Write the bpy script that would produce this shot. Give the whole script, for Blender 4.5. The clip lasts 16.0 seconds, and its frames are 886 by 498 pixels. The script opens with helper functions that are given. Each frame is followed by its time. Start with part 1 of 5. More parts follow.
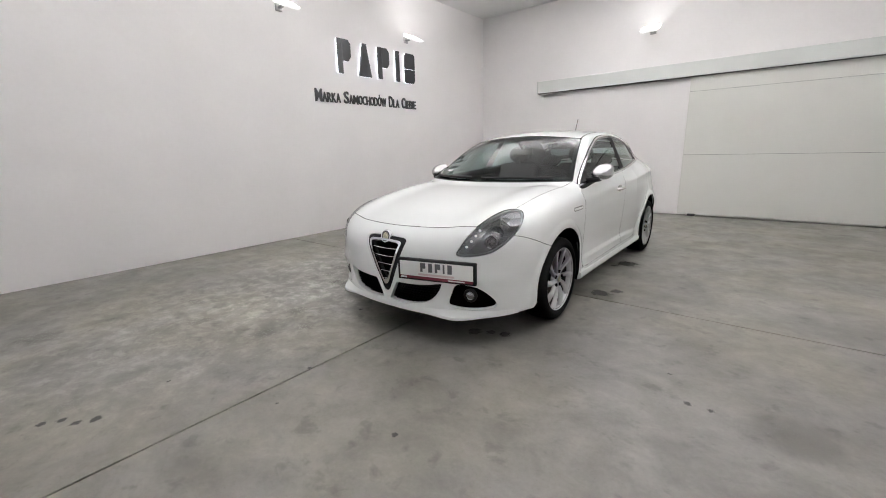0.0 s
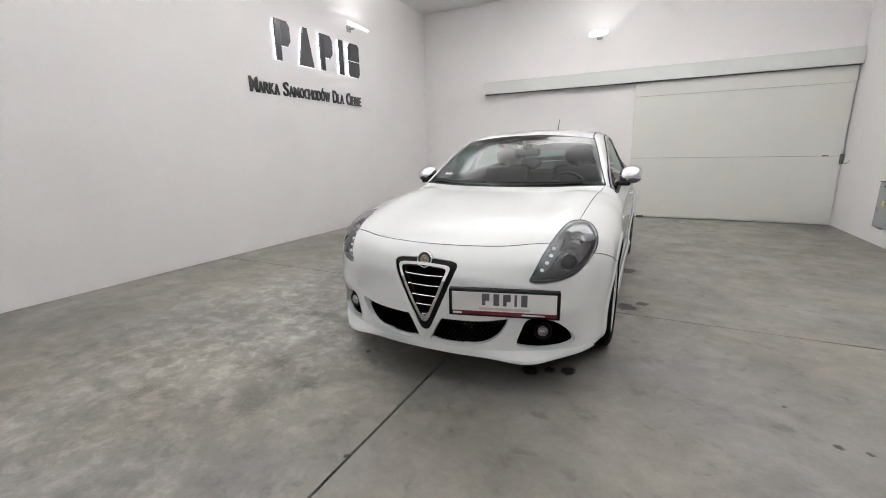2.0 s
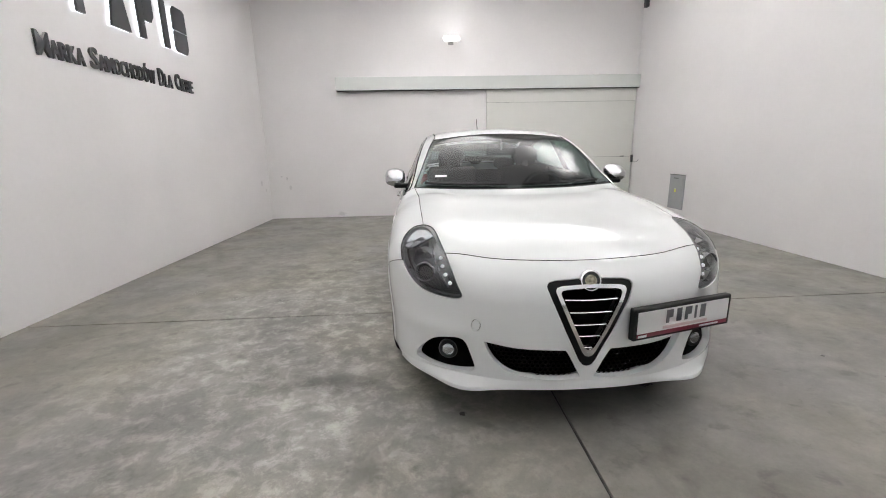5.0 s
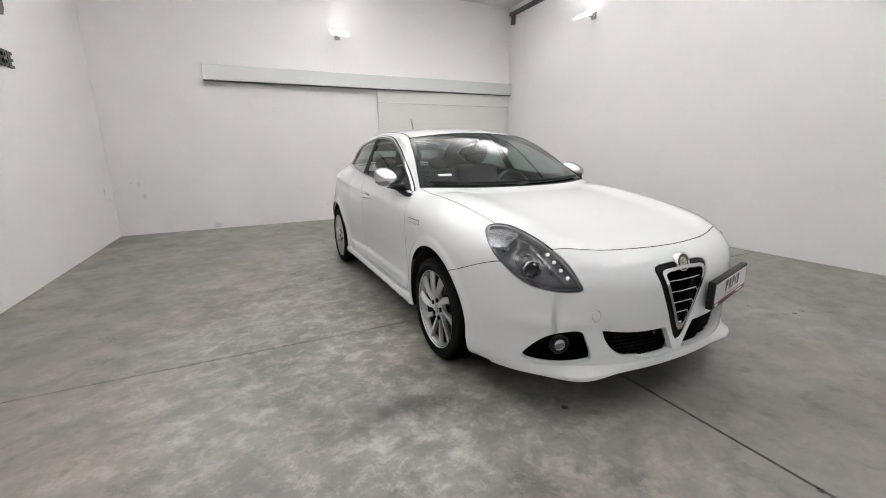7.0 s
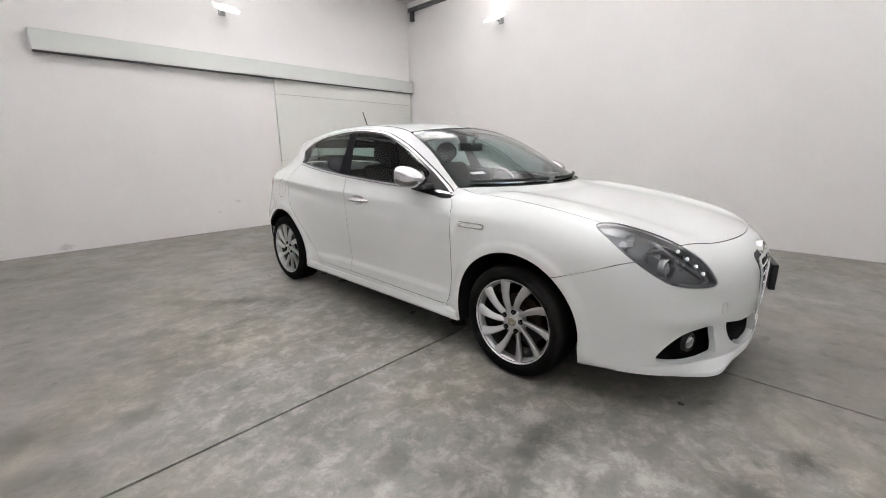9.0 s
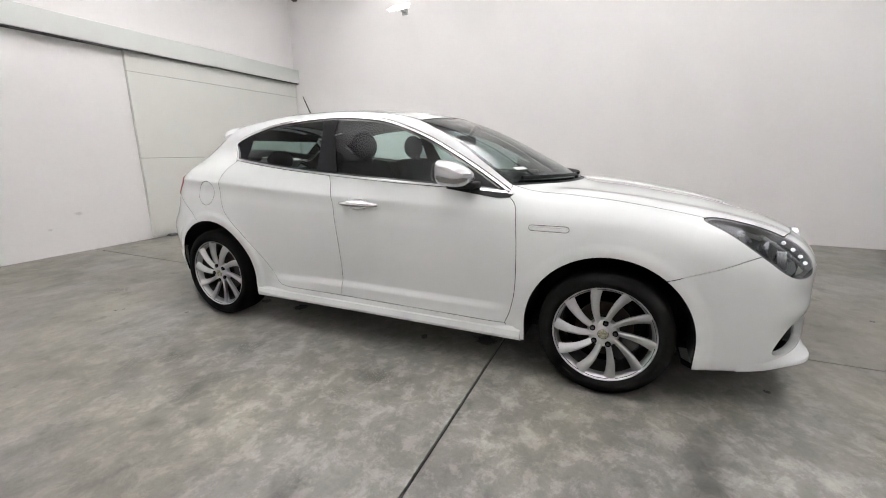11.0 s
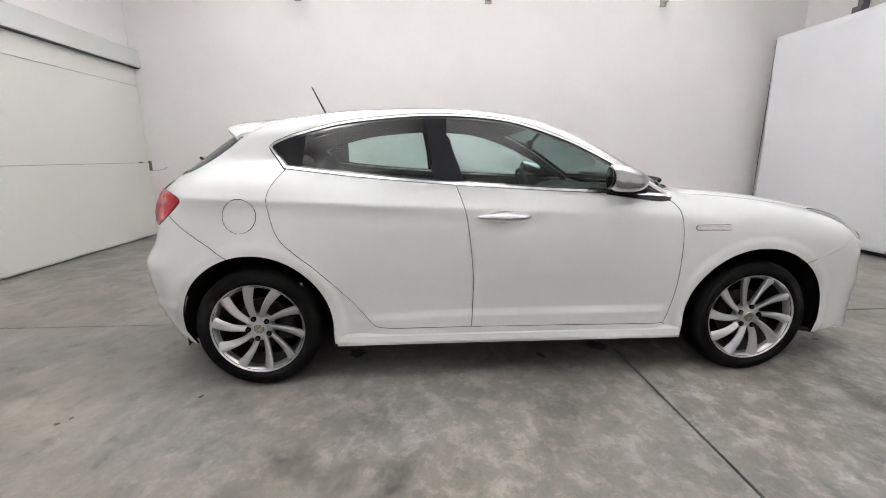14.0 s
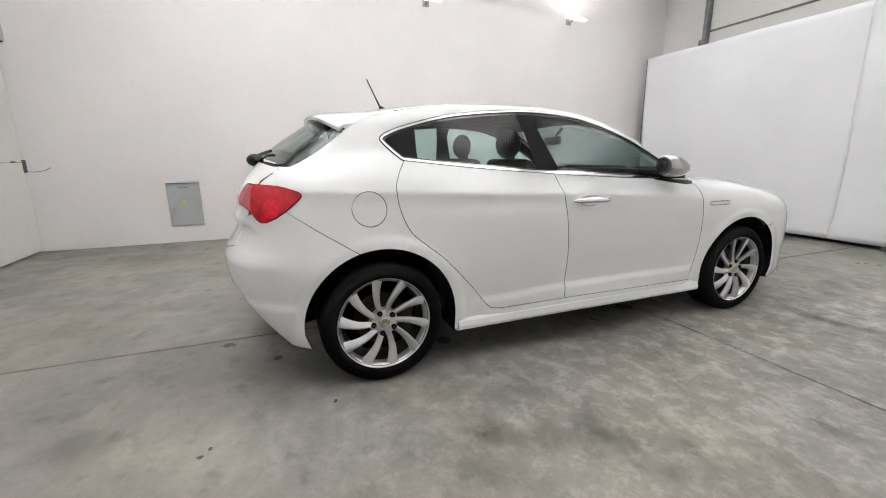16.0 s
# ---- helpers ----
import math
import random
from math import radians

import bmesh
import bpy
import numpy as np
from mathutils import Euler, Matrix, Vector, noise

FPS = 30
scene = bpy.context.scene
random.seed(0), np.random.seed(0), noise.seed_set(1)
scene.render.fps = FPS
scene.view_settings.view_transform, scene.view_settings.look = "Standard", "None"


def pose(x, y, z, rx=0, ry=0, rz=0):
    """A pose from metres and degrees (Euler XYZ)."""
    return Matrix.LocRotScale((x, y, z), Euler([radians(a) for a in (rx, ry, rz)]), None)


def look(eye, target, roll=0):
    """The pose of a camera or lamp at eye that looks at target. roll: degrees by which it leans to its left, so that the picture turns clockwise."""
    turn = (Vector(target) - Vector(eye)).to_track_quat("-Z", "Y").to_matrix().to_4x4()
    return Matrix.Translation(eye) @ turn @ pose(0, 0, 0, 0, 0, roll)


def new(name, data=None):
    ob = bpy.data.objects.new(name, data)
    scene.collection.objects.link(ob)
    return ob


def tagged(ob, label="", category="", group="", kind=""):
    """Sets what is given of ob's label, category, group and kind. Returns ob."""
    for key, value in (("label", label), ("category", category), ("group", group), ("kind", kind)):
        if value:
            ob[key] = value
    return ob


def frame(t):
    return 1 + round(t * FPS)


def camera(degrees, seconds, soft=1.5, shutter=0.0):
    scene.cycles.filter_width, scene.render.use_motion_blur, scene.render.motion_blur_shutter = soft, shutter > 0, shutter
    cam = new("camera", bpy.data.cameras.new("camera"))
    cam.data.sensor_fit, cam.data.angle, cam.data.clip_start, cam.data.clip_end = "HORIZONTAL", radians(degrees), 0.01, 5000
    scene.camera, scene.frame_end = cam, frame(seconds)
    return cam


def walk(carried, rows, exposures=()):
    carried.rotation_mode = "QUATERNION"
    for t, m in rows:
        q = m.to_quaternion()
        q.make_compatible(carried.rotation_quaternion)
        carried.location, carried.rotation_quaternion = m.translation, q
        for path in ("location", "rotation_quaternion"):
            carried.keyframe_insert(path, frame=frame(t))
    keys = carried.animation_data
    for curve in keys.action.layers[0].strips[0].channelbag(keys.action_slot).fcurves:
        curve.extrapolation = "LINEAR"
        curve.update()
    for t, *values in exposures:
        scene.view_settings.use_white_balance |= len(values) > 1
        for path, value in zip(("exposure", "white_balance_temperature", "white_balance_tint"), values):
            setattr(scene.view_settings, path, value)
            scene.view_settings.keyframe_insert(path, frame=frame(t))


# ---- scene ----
from mathutils import geometry

cam = camera(94.4, 16.0, 1.0)
PATH = [
    (0, (0.216, 0.026, 1.282), (-1.008, 1.538, 0.817), -1.5),
    (0.5, (-0.026, 0.138, 1.297), (-1.232, 1.665, 0.834), -1.7),
    (1, (-0.28, 0.128, 1.282), (-1.418, 1.706, 0.821), -1.5),
    (1.5, (-0.553, 0.096, 1.281), (-1.579, 1.75, 0.823), -1.6),
    (2, (-0.815, 0.118, 1.263), (-1.688, 1.859, 0.807), -1.1),
    (2.5, (-1.043, 0.171, 1.281), (-1.79, 1.969, 0.824), -1.3),
    (3, (-1.39, 0.12, 1.286), (-1.991, 1.971, 0.827), -1.2),
    (3.5, (-1.666, 0.131, 1.272), (-2.124, 2.023, 0.814), -1.1),
    (4, (-1.936, 0.206, 1.255), (-2.233, 2.13, 0.797), -1.2),
    (6.5, (-3.438, 0.565, 1.269), (-2.745, 2.385, 0.81), -0.9),
    (7, (-3.681, 0.733, 1.248), (-2.841, 2.489, 0.787), -0.9),
    (7.5, (-3.918, 0.941, 1.256), (-2.927, 2.614, 0.79), -0.9),
    (8, (-4.187, 1.138, 1.243), (-3.048, 2.714, 0.777), -0.8),
    (8.5, (-4.361, 1.359, 1.224), (-3.091, 2.831, 0.756), -0.8),
    (9, (-4.459, 1.684, 1.231), (-3.069, 3.044, 0.764), -0.7),
    (9.5, (-4.558, 1.996, 1.218), (-3.066, 3.242, 0.746), -0.6),
    (12, (-4.711, 3.417, 1.179), (-2.813, 3.854, 0.725), 0.0),
    (12.5, (-4.702, 3.71, 1.195), (-2.776, 4.001, 0.744), 0.0),
    (13, (-4.734, 4.019, 1.186), (-2.793, 4.188, 0.737), -0.1),
    (13.5, (-4.746, 4.356, 1.177), (-2.798, 4.393, 0.727), -0.2),
    (14, (-4.734, 4.662, 1.182), (-2.786, 4.565, 0.74), -0.2),
    (14.5, (-4.773, 5.0, 1.176), (-2.838, 4.76, 0.733), -0.2),
    (15, (-4.765, 5.311, 1.168), (-2.856, 4.909, 0.727), -0.3),
    (15.5, (-4.695, 5.622, 1.154), (-2.826, 5.064, 0.712), -0.4),
    (16, (-4.643, 5.944, 1.145), (-2.826, 5.236, 0.701), -0.4),
]
walk(cam, [(t, look(eye, target, roll)) for t, eye, target, roll in PATH],
     exposures=((0, -0.04), (8, -0.01), (9.5, 0.04), (12, 0.14), (16, 0.14)))

# ---- light and exposure ----
world = bpy.data.worlds.new("world")
scene.world = world
world.use_nodes = True
world.node_tree.nodes["Background"].inputs[0].default_value = (0.6, 0.65, 0.7, 1)
world.node_tree.nodes["Background"].inputs[1].default_value = 0.02
scene.view_settings.exposure = 0.0
LAMP_WATTS = 138.0

# room: x across, y from the curtain to the sliding door
XW, XE, YS, YN, ZC = -5.57, 1.88, -1.25, 8.85, 4.22


# ---- materials ----
def material(name, color, rough=0.5, metal=0.0, spots=0.06, scale=6.0, fine=60.0, bump=0.0, bump_scale=120.0, coat=0.0, spec=0.5, rough_var=0.1):
    """Colour with soft patches and fine grain, and a little relief."""
    m = bpy.data.materials.new(name)
    m.use_nodes = True
    n, li = m.node_tree.nodes, m.node_tree.links
    b = n["Principled BSDF"]
    b.inputs["Metallic"].default_value = metal
    b.inputs["Coat Weight"].default_value = coat
    b.inputs["Coat Roughness"].default_value = 0.04
    b.inputs["Specular IOR Level"].default_value = spec
    co = n.new("ShaderNodeTexCoord")
    n1, n2 = n.new("ShaderNodeTexNoise"), n.new("ShaderNodeTexNoise")
    n1.inputs["Scale"].default_value, n2.inputs["Scale"].default_value = scale, fine
    n1.inputs["Detail"].default_value = 5
    for q in (n1, n2):
        li.new(co.outputs["Object"], q.inputs["Vector"])
    mix = n.new("ShaderNodeMath")
    mix.operation = "MULTIPLY_ADD"
    mix.inputs[1].default_value = 0.35
    li.new(n2.outputs["Fac"], mix.inputs[0])
    li.new(n1.outputs["Fac"], mix.inputs[2])
    ramp = n.new("ShaderNodeMapRange")
    ramp.inputs["From Min"].default_value, ramp.inputs["From Max"].default_value = 0.4, 0.95
    ramp.inputs["To Min"].default_value, ramp.inputs["To Max"].default_value = 1 - spots, 1 + spots
    li.new(mix.outputs[0], ramp.inputs["Value"])
    col = n.new("ShaderNodeVectorMath")
    col.operation = "SCALE"
    col.inputs[0].default_value = color
    li.new(ramp.outputs[0], col.inputs["Scale"])
    li.new(col.outputs[0], b.inputs["Base Color"])
    rr = n.new("ShaderNodeMapRange")
    rr.inputs["To Min"].default_value, rr.inputs["To Max"].default_value = max(rough - rough_var, 0.02), min(rough + rough_var, 1)
    li.new(n1.outputs["Fac"], rr.inputs["Value"])
    li.new(rr.outputs[0], b.inputs["Roughness"])
    if bump:
        n3, bm = n.new("ShaderNodeTexNoise"), n.new("ShaderNodeBump")
        n3.inputs["Scale"].default_value, n3.inputs["Detail"].default_value = bump_scale, 4
        bm.inputs["Strength"].default_value, bm.inputs["Distance"].default_value = bump, 0.01
        li.new(co.outputs["Object"], n3.inputs["Vector"])
        li.new(n3.outputs["Fac"], bm.inputs["Height"])
        li.new(bm.outputs[0], b.inputs["Normal"])
    return m


def glowing(name, color, strength):
    m = bpy.data.materials.new(name)
    m.use_nodes = True
    b = m.node_tree.nodes["Principled BSDF"]
    b.inputs["Base Color"].default_value = (*color, 1)
    b.inputs["Emission Color"].default_value = (*color, 1)
    b.inputs["Emission Strength"].default_value = strength
    return m


def pane(name, tint, ior=1.26, rough=0.01):
    """Thin glass: clear with a tint, glossy by Fresnel."""
    m = bpy.data.materials.new(name)
    m.use_nodes = True
    n, li = m.node_tree.nodes, m.node_tree.links
    n.remove(n["Principled BSDF"])
    t, g, f, x = n.new("ShaderNodeBsdfTransparent"), n.new("ShaderNodeBsdfGlossy"), n.new("ShaderNodeLayerWeight"), n.new("ShaderNodeMixShader")
    t.inputs[0].default_value = (*tint, 1)
    g.inputs["Roughness"].default_value = rough
    f.inputs[0].default_value = 0.5
    # reflectance of both faces of a thin pane
    r0 = 2 * ((ior - 1) / (ior + 1)) ** 2
    pw, ma = n.new("ShaderNodeMath"), n.new("ShaderNodeMath")
    pw.operation, ma.operation = "POWER", "MULTIPLY_ADD"
    pw.inputs[1].default_value, ma.inputs[1].default_value, ma.inputs[2].default_value = 5.0, 1 - r0, r0
    li.new(f.outputs["Facing"], pw.inputs[0])
    li.new(pw.outputs[0], ma.inputs[0])
    li.new(ma.outputs[0], x.inputs[0])
    li.new(t.outputs[0], x.inputs[1])
    li.new(g.outputs[0], x.inputs[2])
    li.new(x.outputs[0], n["Material Output"].inputs[0])
    return m


def concrete():
    """Power-trowelled concrete: cloudy greys, pale scuffs, dark stains, fine pores."""
    m = bpy.data.materials.new("polished_concrete")
    m.use_nodes = True
    n, li = m.node_tree.nodes, m.node_tree.links
    b = n["Principled BSDF"]
    co = n.new("ShaderNodeTexCoord")

    def noise_at(scale, detail, rough, dist=0.0, stretch=(1, 1, 1), turn=0.0):
        mp, q = n.new("ShaderNodeMapping"), n.new("ShaderNodeTexNoise")
        mp.inputs["Scale"].default_value = stretch
        mp.inputs["Rotation"].default_value = (0, 0, turn)
        q.inputs["Scale"].default_value, q.inputs["Detail"].default_value = scale, detail
        q.inputs["Roughness"].default_value, q.inputs["Distortion"].default_value = rough, dist
        li.new(co.outputs["Object"], mp.inputs[0])
        li.new(mp.outputs[0], q.inputs["Vector"])
        return q.outputs["Fac"]

    def ranged(v, a, b2, c, d):
        r = n.new("ShaderNodeMapRange")
        for k, w in zip(("From Min", "From Max", "To Min", "To Max"), (a, b2, c, d)):
            r.inputs[k].default_value = w
        li.new(v, r.inputs["Value"])
        return r.outputs[0]

    def times(a, c, op="MULTIPLY"):
        q = n.new("ShaderNodeMath")
        q.operation = op
        li.new(a, q.inputs[0])
        li.new(c, q.inputs[1])
        return q.outputs[0]

    cloud = ranged(noise_at(0.62, 4, 0.55, 0.8), 0.34, 0.66, 0.86, 1.14)
    patch = ranged(noise_at(2.0, 9, 0.60, 0.7), 0.36, 0.64, 0.85, 1.15)
    blotch = ranged(noise_at(6.0, 9, 0.66, 0.3, (1.0, 1.3, 1.0), 0.5), 0.38, 0.62, 0.91, 1.09)
    grain = ranged(noise_at(45, 8, 0.8), 0.36, 0.64, 0.93, 1.07)
    pores = ranged(noise_at(150, 2, 0.5), 0.66, 0.76, 1.0, 0.72)
    stain = ranged(noise_at(4.2, 6, 0.62, 0.3), 0.60, 0.72, 1.0, 0.76)
    # a worn, paler stretch where cars turn in
    pos, sub, dist = n.new("ShaderNodeVectorMath"), n.new("ShaderNodeVectorMath"), n.new("ShaderNodeVectorMath")
    pos.operation, sub.operation, dist.operation = "MULTIPLY", "SUBTRACT", "LENGTH"
    sub.inputs[1].default_value = (-3.3, 2.9, 0)
    pos.inputs[1].default_value = (1.0, 0.42, 1.0)
    li.new(co.outputs["Object"], sub.inputs[0])
    li.new(sub.outputs[0], pos.inputs[0])
    li.new(pos.outputs[0], dist.inputs[0])
    near = ranged(dist.outputs["Value"], 0.4, 1.7, 1.0, 0.0)
    worn = ranged(times(near, ranged(noise_at(4.5, 14, 0.78, 0.4), 0.40, 0.60, 0.10, 1.0)), 0.0, 1.0, 1.0, 1.50)
    # crisp flakes: pale ones where the surface is worn, dark ones here and there
    flake = ranged(times(near, ranged(noise_at(9.0, 10, 0.74, 0.3), 0.49, 0.58, 0.0, 1.0)), 0.0, 1.0, 1.0, 1.45)
    scab = ranged(noise_at(6.5, 6, 0.6, 0.25, (1.0, 1.2, 1.0), 0.9), 0.58, 0.68, 1.0, 0.74)
    dusk = ranged(noise_at(1.35, 8, 0.62, 0.4, (1, 1, 1), 2.0), 0.50, 0.60, 1.0, 0.88)
    worn = times(times(worn, flake), times(scab, dusk))
    v = times(times(times(cloud, patch), times(blotch, grain)), times(times(pores, stain), worn))
    col = n.new("ShaderNodeVectorMath")
    col.operation = "SCALE"
    tint = n.new("ShaderNodeMix")
    tint.data_type = "RGBA"
    tint.inputs["A"].default_value, tint.inputs["B"].default_value = (0.156, 0.147, 0.126, 1), (0.151, 0.145, 0.135, 1)
    li.new(ranged(noise_at(0.9, 5, 0.6, 0.4, (1, 1, 1), 1.3), 0.4, 0.6, 0.0, 1.0), tint.inputs["Factor"])
    li.new(tint.outputs["Result"], col.inputs[0])
    li.new(v, col.inputs["Scale"])
    li.new(col.outputs[0], b.inputs["Base Color"])
    li.new(ranged(noise_at(3.2, 8, 0.68, 0.4), 0.3, 0.7, 0.42, 0.62), b.inputs["Roughness"])
    b.inputs["Specular IOR Level"].default_value = 0.35
    bm = n.new("ShaderNodeBump")
    bm.inputs["Strength"].default_value, bm.inputs["Distance"].default_value = 0.12, 0.004
    li.new(noise_at(30, 6, 0.6), bm.inputs["Height"])
    li.new(bm.outputs[0], b.inputs["Normal"])
    return m


M_WALL = material("white_plaster", (0.86, 0.84, 0.84), 0.75, spots=0.03, scale=1.3, fine=25, bump=0.05, bump_scale=35)
M_CEIL = material("ceiling_paint", (0.80, 0.795, 0.795), 0.85, spots=0.03, scale=1.0, bump=0.1, bump_scale=40)
M_FLOOR = concrete()
M_JOINT = material("joint_dirt", (0.03, 0.028, 0.026), 0.9, spots=0.3, scale=20)


def stain(name, color, rough, strength):
    """A ragged spot with soft edges on a unit disc."""
    m = bpy.data.materials.new(name)
    m.use_nodes = True
    n, li = m.node_tree.nodes, m.node_tree.links
    b = n["Principled BSDF"]
    b.inputs["Base Color"].default_value, b.inputs["Roughness"].default_value = (*color, 1), rough
    co, ln, ns, ob = n.new("ShaderNodeTexCoord"), n.new("ShaderNodeVectorMath"), n.new("ShaderNodeTexNoise"), n.new("ShaderNodeObjectInfo")
    ln.operation = "LENGTH"
    ns.noise_dimensions = "4D"
    ns.inputs["Scale"].default_value, ns.inputs["Detail"].default_value = 2.2, 9
    ns.inputs["Roughness"].default_value = 0.68
    w = n.new("ShaderNodeMath")
    w.operation = "MULTIPLY"
    w.inputs[1].default_value = 40
    li.new(ob.outputs["Random"], w.inputs[0])
    li.new(w.outputs[0], ns.inputs["W"])
    li.new(co.outputs["Object"], ln.inputs[0])
    li.new(co.outputs["Object"], ns.inputs["Vector"])
    s = n.new("ShaderNodeMath")
    s.operation = "MULTIPLY_ADD"
    s.inputs[1].default_value = 1.8
    li.new(ns.outputs["Fac"], s.inputs[0])
    li.new(ln.outputs["Value"], s.inputs[2])
    r = n.new("ShaderNodeMapRange")
    r.inputs["From Min"].default_value, r.inputs["From Max"].default_value = 1.30, 1.62
    r.inputs["To Min"].default_value, r.inputs["To Max"].default_value = strength, 0.0
    li.new(s.outputs[0], r.inputs["Value"])
    li.new(r.outputs[0], b.inputs["Alpha"])
    return m


M_SPOT = stain("dark_spot", (0.035, 0.033, 0.03), 0.5, 0.85)
M_BLOT = stain("dark_blotch", (0.085, 0.079, 0.070), 0.6, 0.13)
M_DULL = stain("damp_patch", (0.080, 0.075, 0.070), 0.6, 0.16)
M_DOOR = material("door_enamel", (0.70, 0.70, 0.665), 0.45, spots=0.025, scale=1.5, bump=0.03, bump_scale=60)
M_COVER = material("rail_enamel", (0.64, 0.655, 0.64), 0.4, spots=0.03, scale=2)
M_SEAM = material("seam_shadow", (0.10, 0.10, 0.10), 0.8)
M_SHEET = material("white_tarpaulin", (0.85, 0.86, 0.89), 0.5, spots=0.03, scale=1.5, bump=0.35, bump_scale=5)
M_STEEL = material("grey_steel", (0.13, 0.13, 0.132), 0.5, 0.5, spots=0.2, scale=8)
M_BOX = material("grey_enamel", (0.36, 0.37, 0.38), 0.5, spots=0.06, scale=7)
M_FIXD = material("lamp_grey", (0.35, 0.35, 0.35), 0.5)
M_GLOW = glowing("lamp_glass_lit", (1.0, 0.99, 0.98), 9.0)
M_LENS = glowing("lamp_cover_lit", (1.0, 0.99, 0.97), 0.9)
M_HALO = glowing("letter_halo", (0.93, 0.95, 1.0), 1.5)
M_SIGN = material("sign_black", (0.02, 0.02, 0.023), 0.35, spots=0.1)
M_YELLOW = material("sticker_yellow", (0.75, 0.72, 0.08), 0.5)

M_PAINT = material("pearl_white_paint", (0.865, 0.883, 0.882), 0.42, spots=0.006, scale=1.5, fine=12, coat=1.0, rough_var=0.03, spec=0.08)
# dark panel edges: the shade in the gaps put into the colour
M_GAPSHADE = material("seam_gap_shade", (0.012, 0.012, 0.012), 0.8, spec=0.1)
M_BLACK = material("black_plastic", (0.010, 0.010, 0.011), 0.55, spots=0.2, scale=10, bump=0.1, bump_scale=300, spec=0.2)
M_POST = material("post_film_black", (0.006, 0.006, 0.007), 0.45, spec=0.05)
M_GLOSSB = material("gloss_black", (0.012, 0.012, 0.013), 0.12, coat=0.6, rough_var=0.03)
# near-black without gloss: the shade of deep hollows put into the colour
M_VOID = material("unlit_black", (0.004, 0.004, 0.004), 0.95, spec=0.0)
M_RUBBER = material("tyre_rubber", (0.008, 0.008, 0.008), 0.8, spots=0.25, scale=14, bump=0.2, bump_scale=150, spec=0.03)
M_ALLOY = material("silver_alloy", (0.58, 0.58, 0.59), 0.38, 0.9, spots=0.06, scale=12, fine=400, coat=0.3)
# shade behind the spokes put into the colour, also in the rusty disc below
M_ALLOYD = material("shaded_inner_alloy", (0.05, 0.048, 0.046), 0.6, 0.4, spots=0.3, scale=10)
M_RUST = material("brake_disc_steel", (0.045, 0.032, 0.026), 0.5, 0.7, spots=0.3, scale=20)
M_CHROME = material("satin_chrome", (0.80, 0.80, 0.81), 0.14, 1.0, spots=0.02, rough_var=0.05)
M_SATIN = material("satin_silver_paint", (0.50, 0.50, 0.51), 0.24, 1.0, spots=0.03, coat=0.4, fine=700)
M_REFL = material("lamp_reflector", (0.42, 0.43, 0.45), 0.2, 0.9, spots=0.1, scale=20)
M_HOUSE = material("lamp_housing_grey", (0.15, 0.15, 0.16), 0.30, 0.7, spots=0.25, scale=12)
M_LED = glowing("running_lamp", (0.95, 0.98, 1.0), 0.7)
M_BEZEL = material("lamp_bezel_silver", (0.33, 0.33, 0.345), 0.25, 0.7, spots=0.1, scale=15)
M_RED = material("red_lamp_plastic", (0.26, 0.001, 0.006), 0.14, spots=0.75, scale=17, coat=0.0, spec=0.25)
M_BRAKE = material("bright_red_lens", (0.46, 0.004, 0.016), 0.14, spots=0.4, scale=30, spec=0.25)
M_PINK = material("pale_red_lamp_plastic", (0.42, 0.05, 0.065), 0.16, spots=0.5, scale=11, coat=0.0, spec=0.4)
M_CLOTH = material("charcoal_cloth", (0.011, 0.011, 0.012), 0.95, spots=0.15, scale=40, spec=0.1)
M_TRIM = material("dark_trim", (0.016, 0.017, 0.017), 0.75, spots=0.1)
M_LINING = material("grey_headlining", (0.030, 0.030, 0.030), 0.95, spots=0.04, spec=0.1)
M_PLATE = material("plate_white", (0.78, 0.77, 0.77), 0.35)
M_PRINT = material("plate_print_grey", (0.09, 0.09, 0.10), 0.5)
M_PRED = material("plate_print_red", (0.16, 0.012, 0.03), 0.45)
M_PALE = material("pale_print", (0.62, 0.50, 0.51), 0.5)
M_GOLD = material("worn_brass", (0.40, 0.38, 0.28), 0.35, 0.6, spots=0.7, scale=90)
M_DARKRING = material("badge_ring_enamel", (0.05, 0.055, 0.055), 0.3, 0.4, spots=0.8, scale=110)
M_STICK = material("sticker_white", (0.75, 0.76, 0.76), 0.5)
G_FRONT = pane("windscreen_glass", (0.31, 0.375, 0.37), 1.30)
G_SIDE = pane("side_glass", (0.66, 0.77, 0.745), 1.36)
G_REAR = pane("rear_glass", (0.40, 0.47, 0.46), 1.34)
G_LAMP = pane("lamp_cover_glass", (0.76, 0.77, 0.78), 1.45)


# ---- building blocks ----
def box(bm, x0, x1, y0, y1, z0, z1, bevel=0.0, seg=2):
    r = bmesh.ops.create_cube(bm, size=1, matrix=Matrix.Translation(((x0 + x1) / 2, (y0 + y1) / 2, (z0 + z1) / 2)) @ Matrix.Diagonal((x1 - x0, y1 - y0, z1 - z0, 1)))
    if bevel:
        es = {e for v in r["verts"] for e in v.link_edges}
        bmesh.ops.bevel(bm, geom=list(es), offset=bevel, segments=seg, affect="EDGES", profile=0.5)
    return bm


def cyl(bm, p0, p1, r0, r1=None, n=24, caps=True):
    p0, p1 = Vector(p0), Vector(p1)
    d = p1 - p0
    m = Matrix.Translation((p0 + p1) / 2) @ d.to_track_quat("Z", "Y").to_matrix().to_4x4()
    bmesh.ops.create_cone(bm, cap_ends=caps, segments=n, radius1=r0, radius2=r0 if r1 is None else r1, depth=d.length, matrix=m)
    return bm


def ball(bm, m, u=24, v=14):
    bmesh.ops.create_uvsphere(bm, u_segments=u, v_segments=v, radius=1, matrix=m)
    return bm


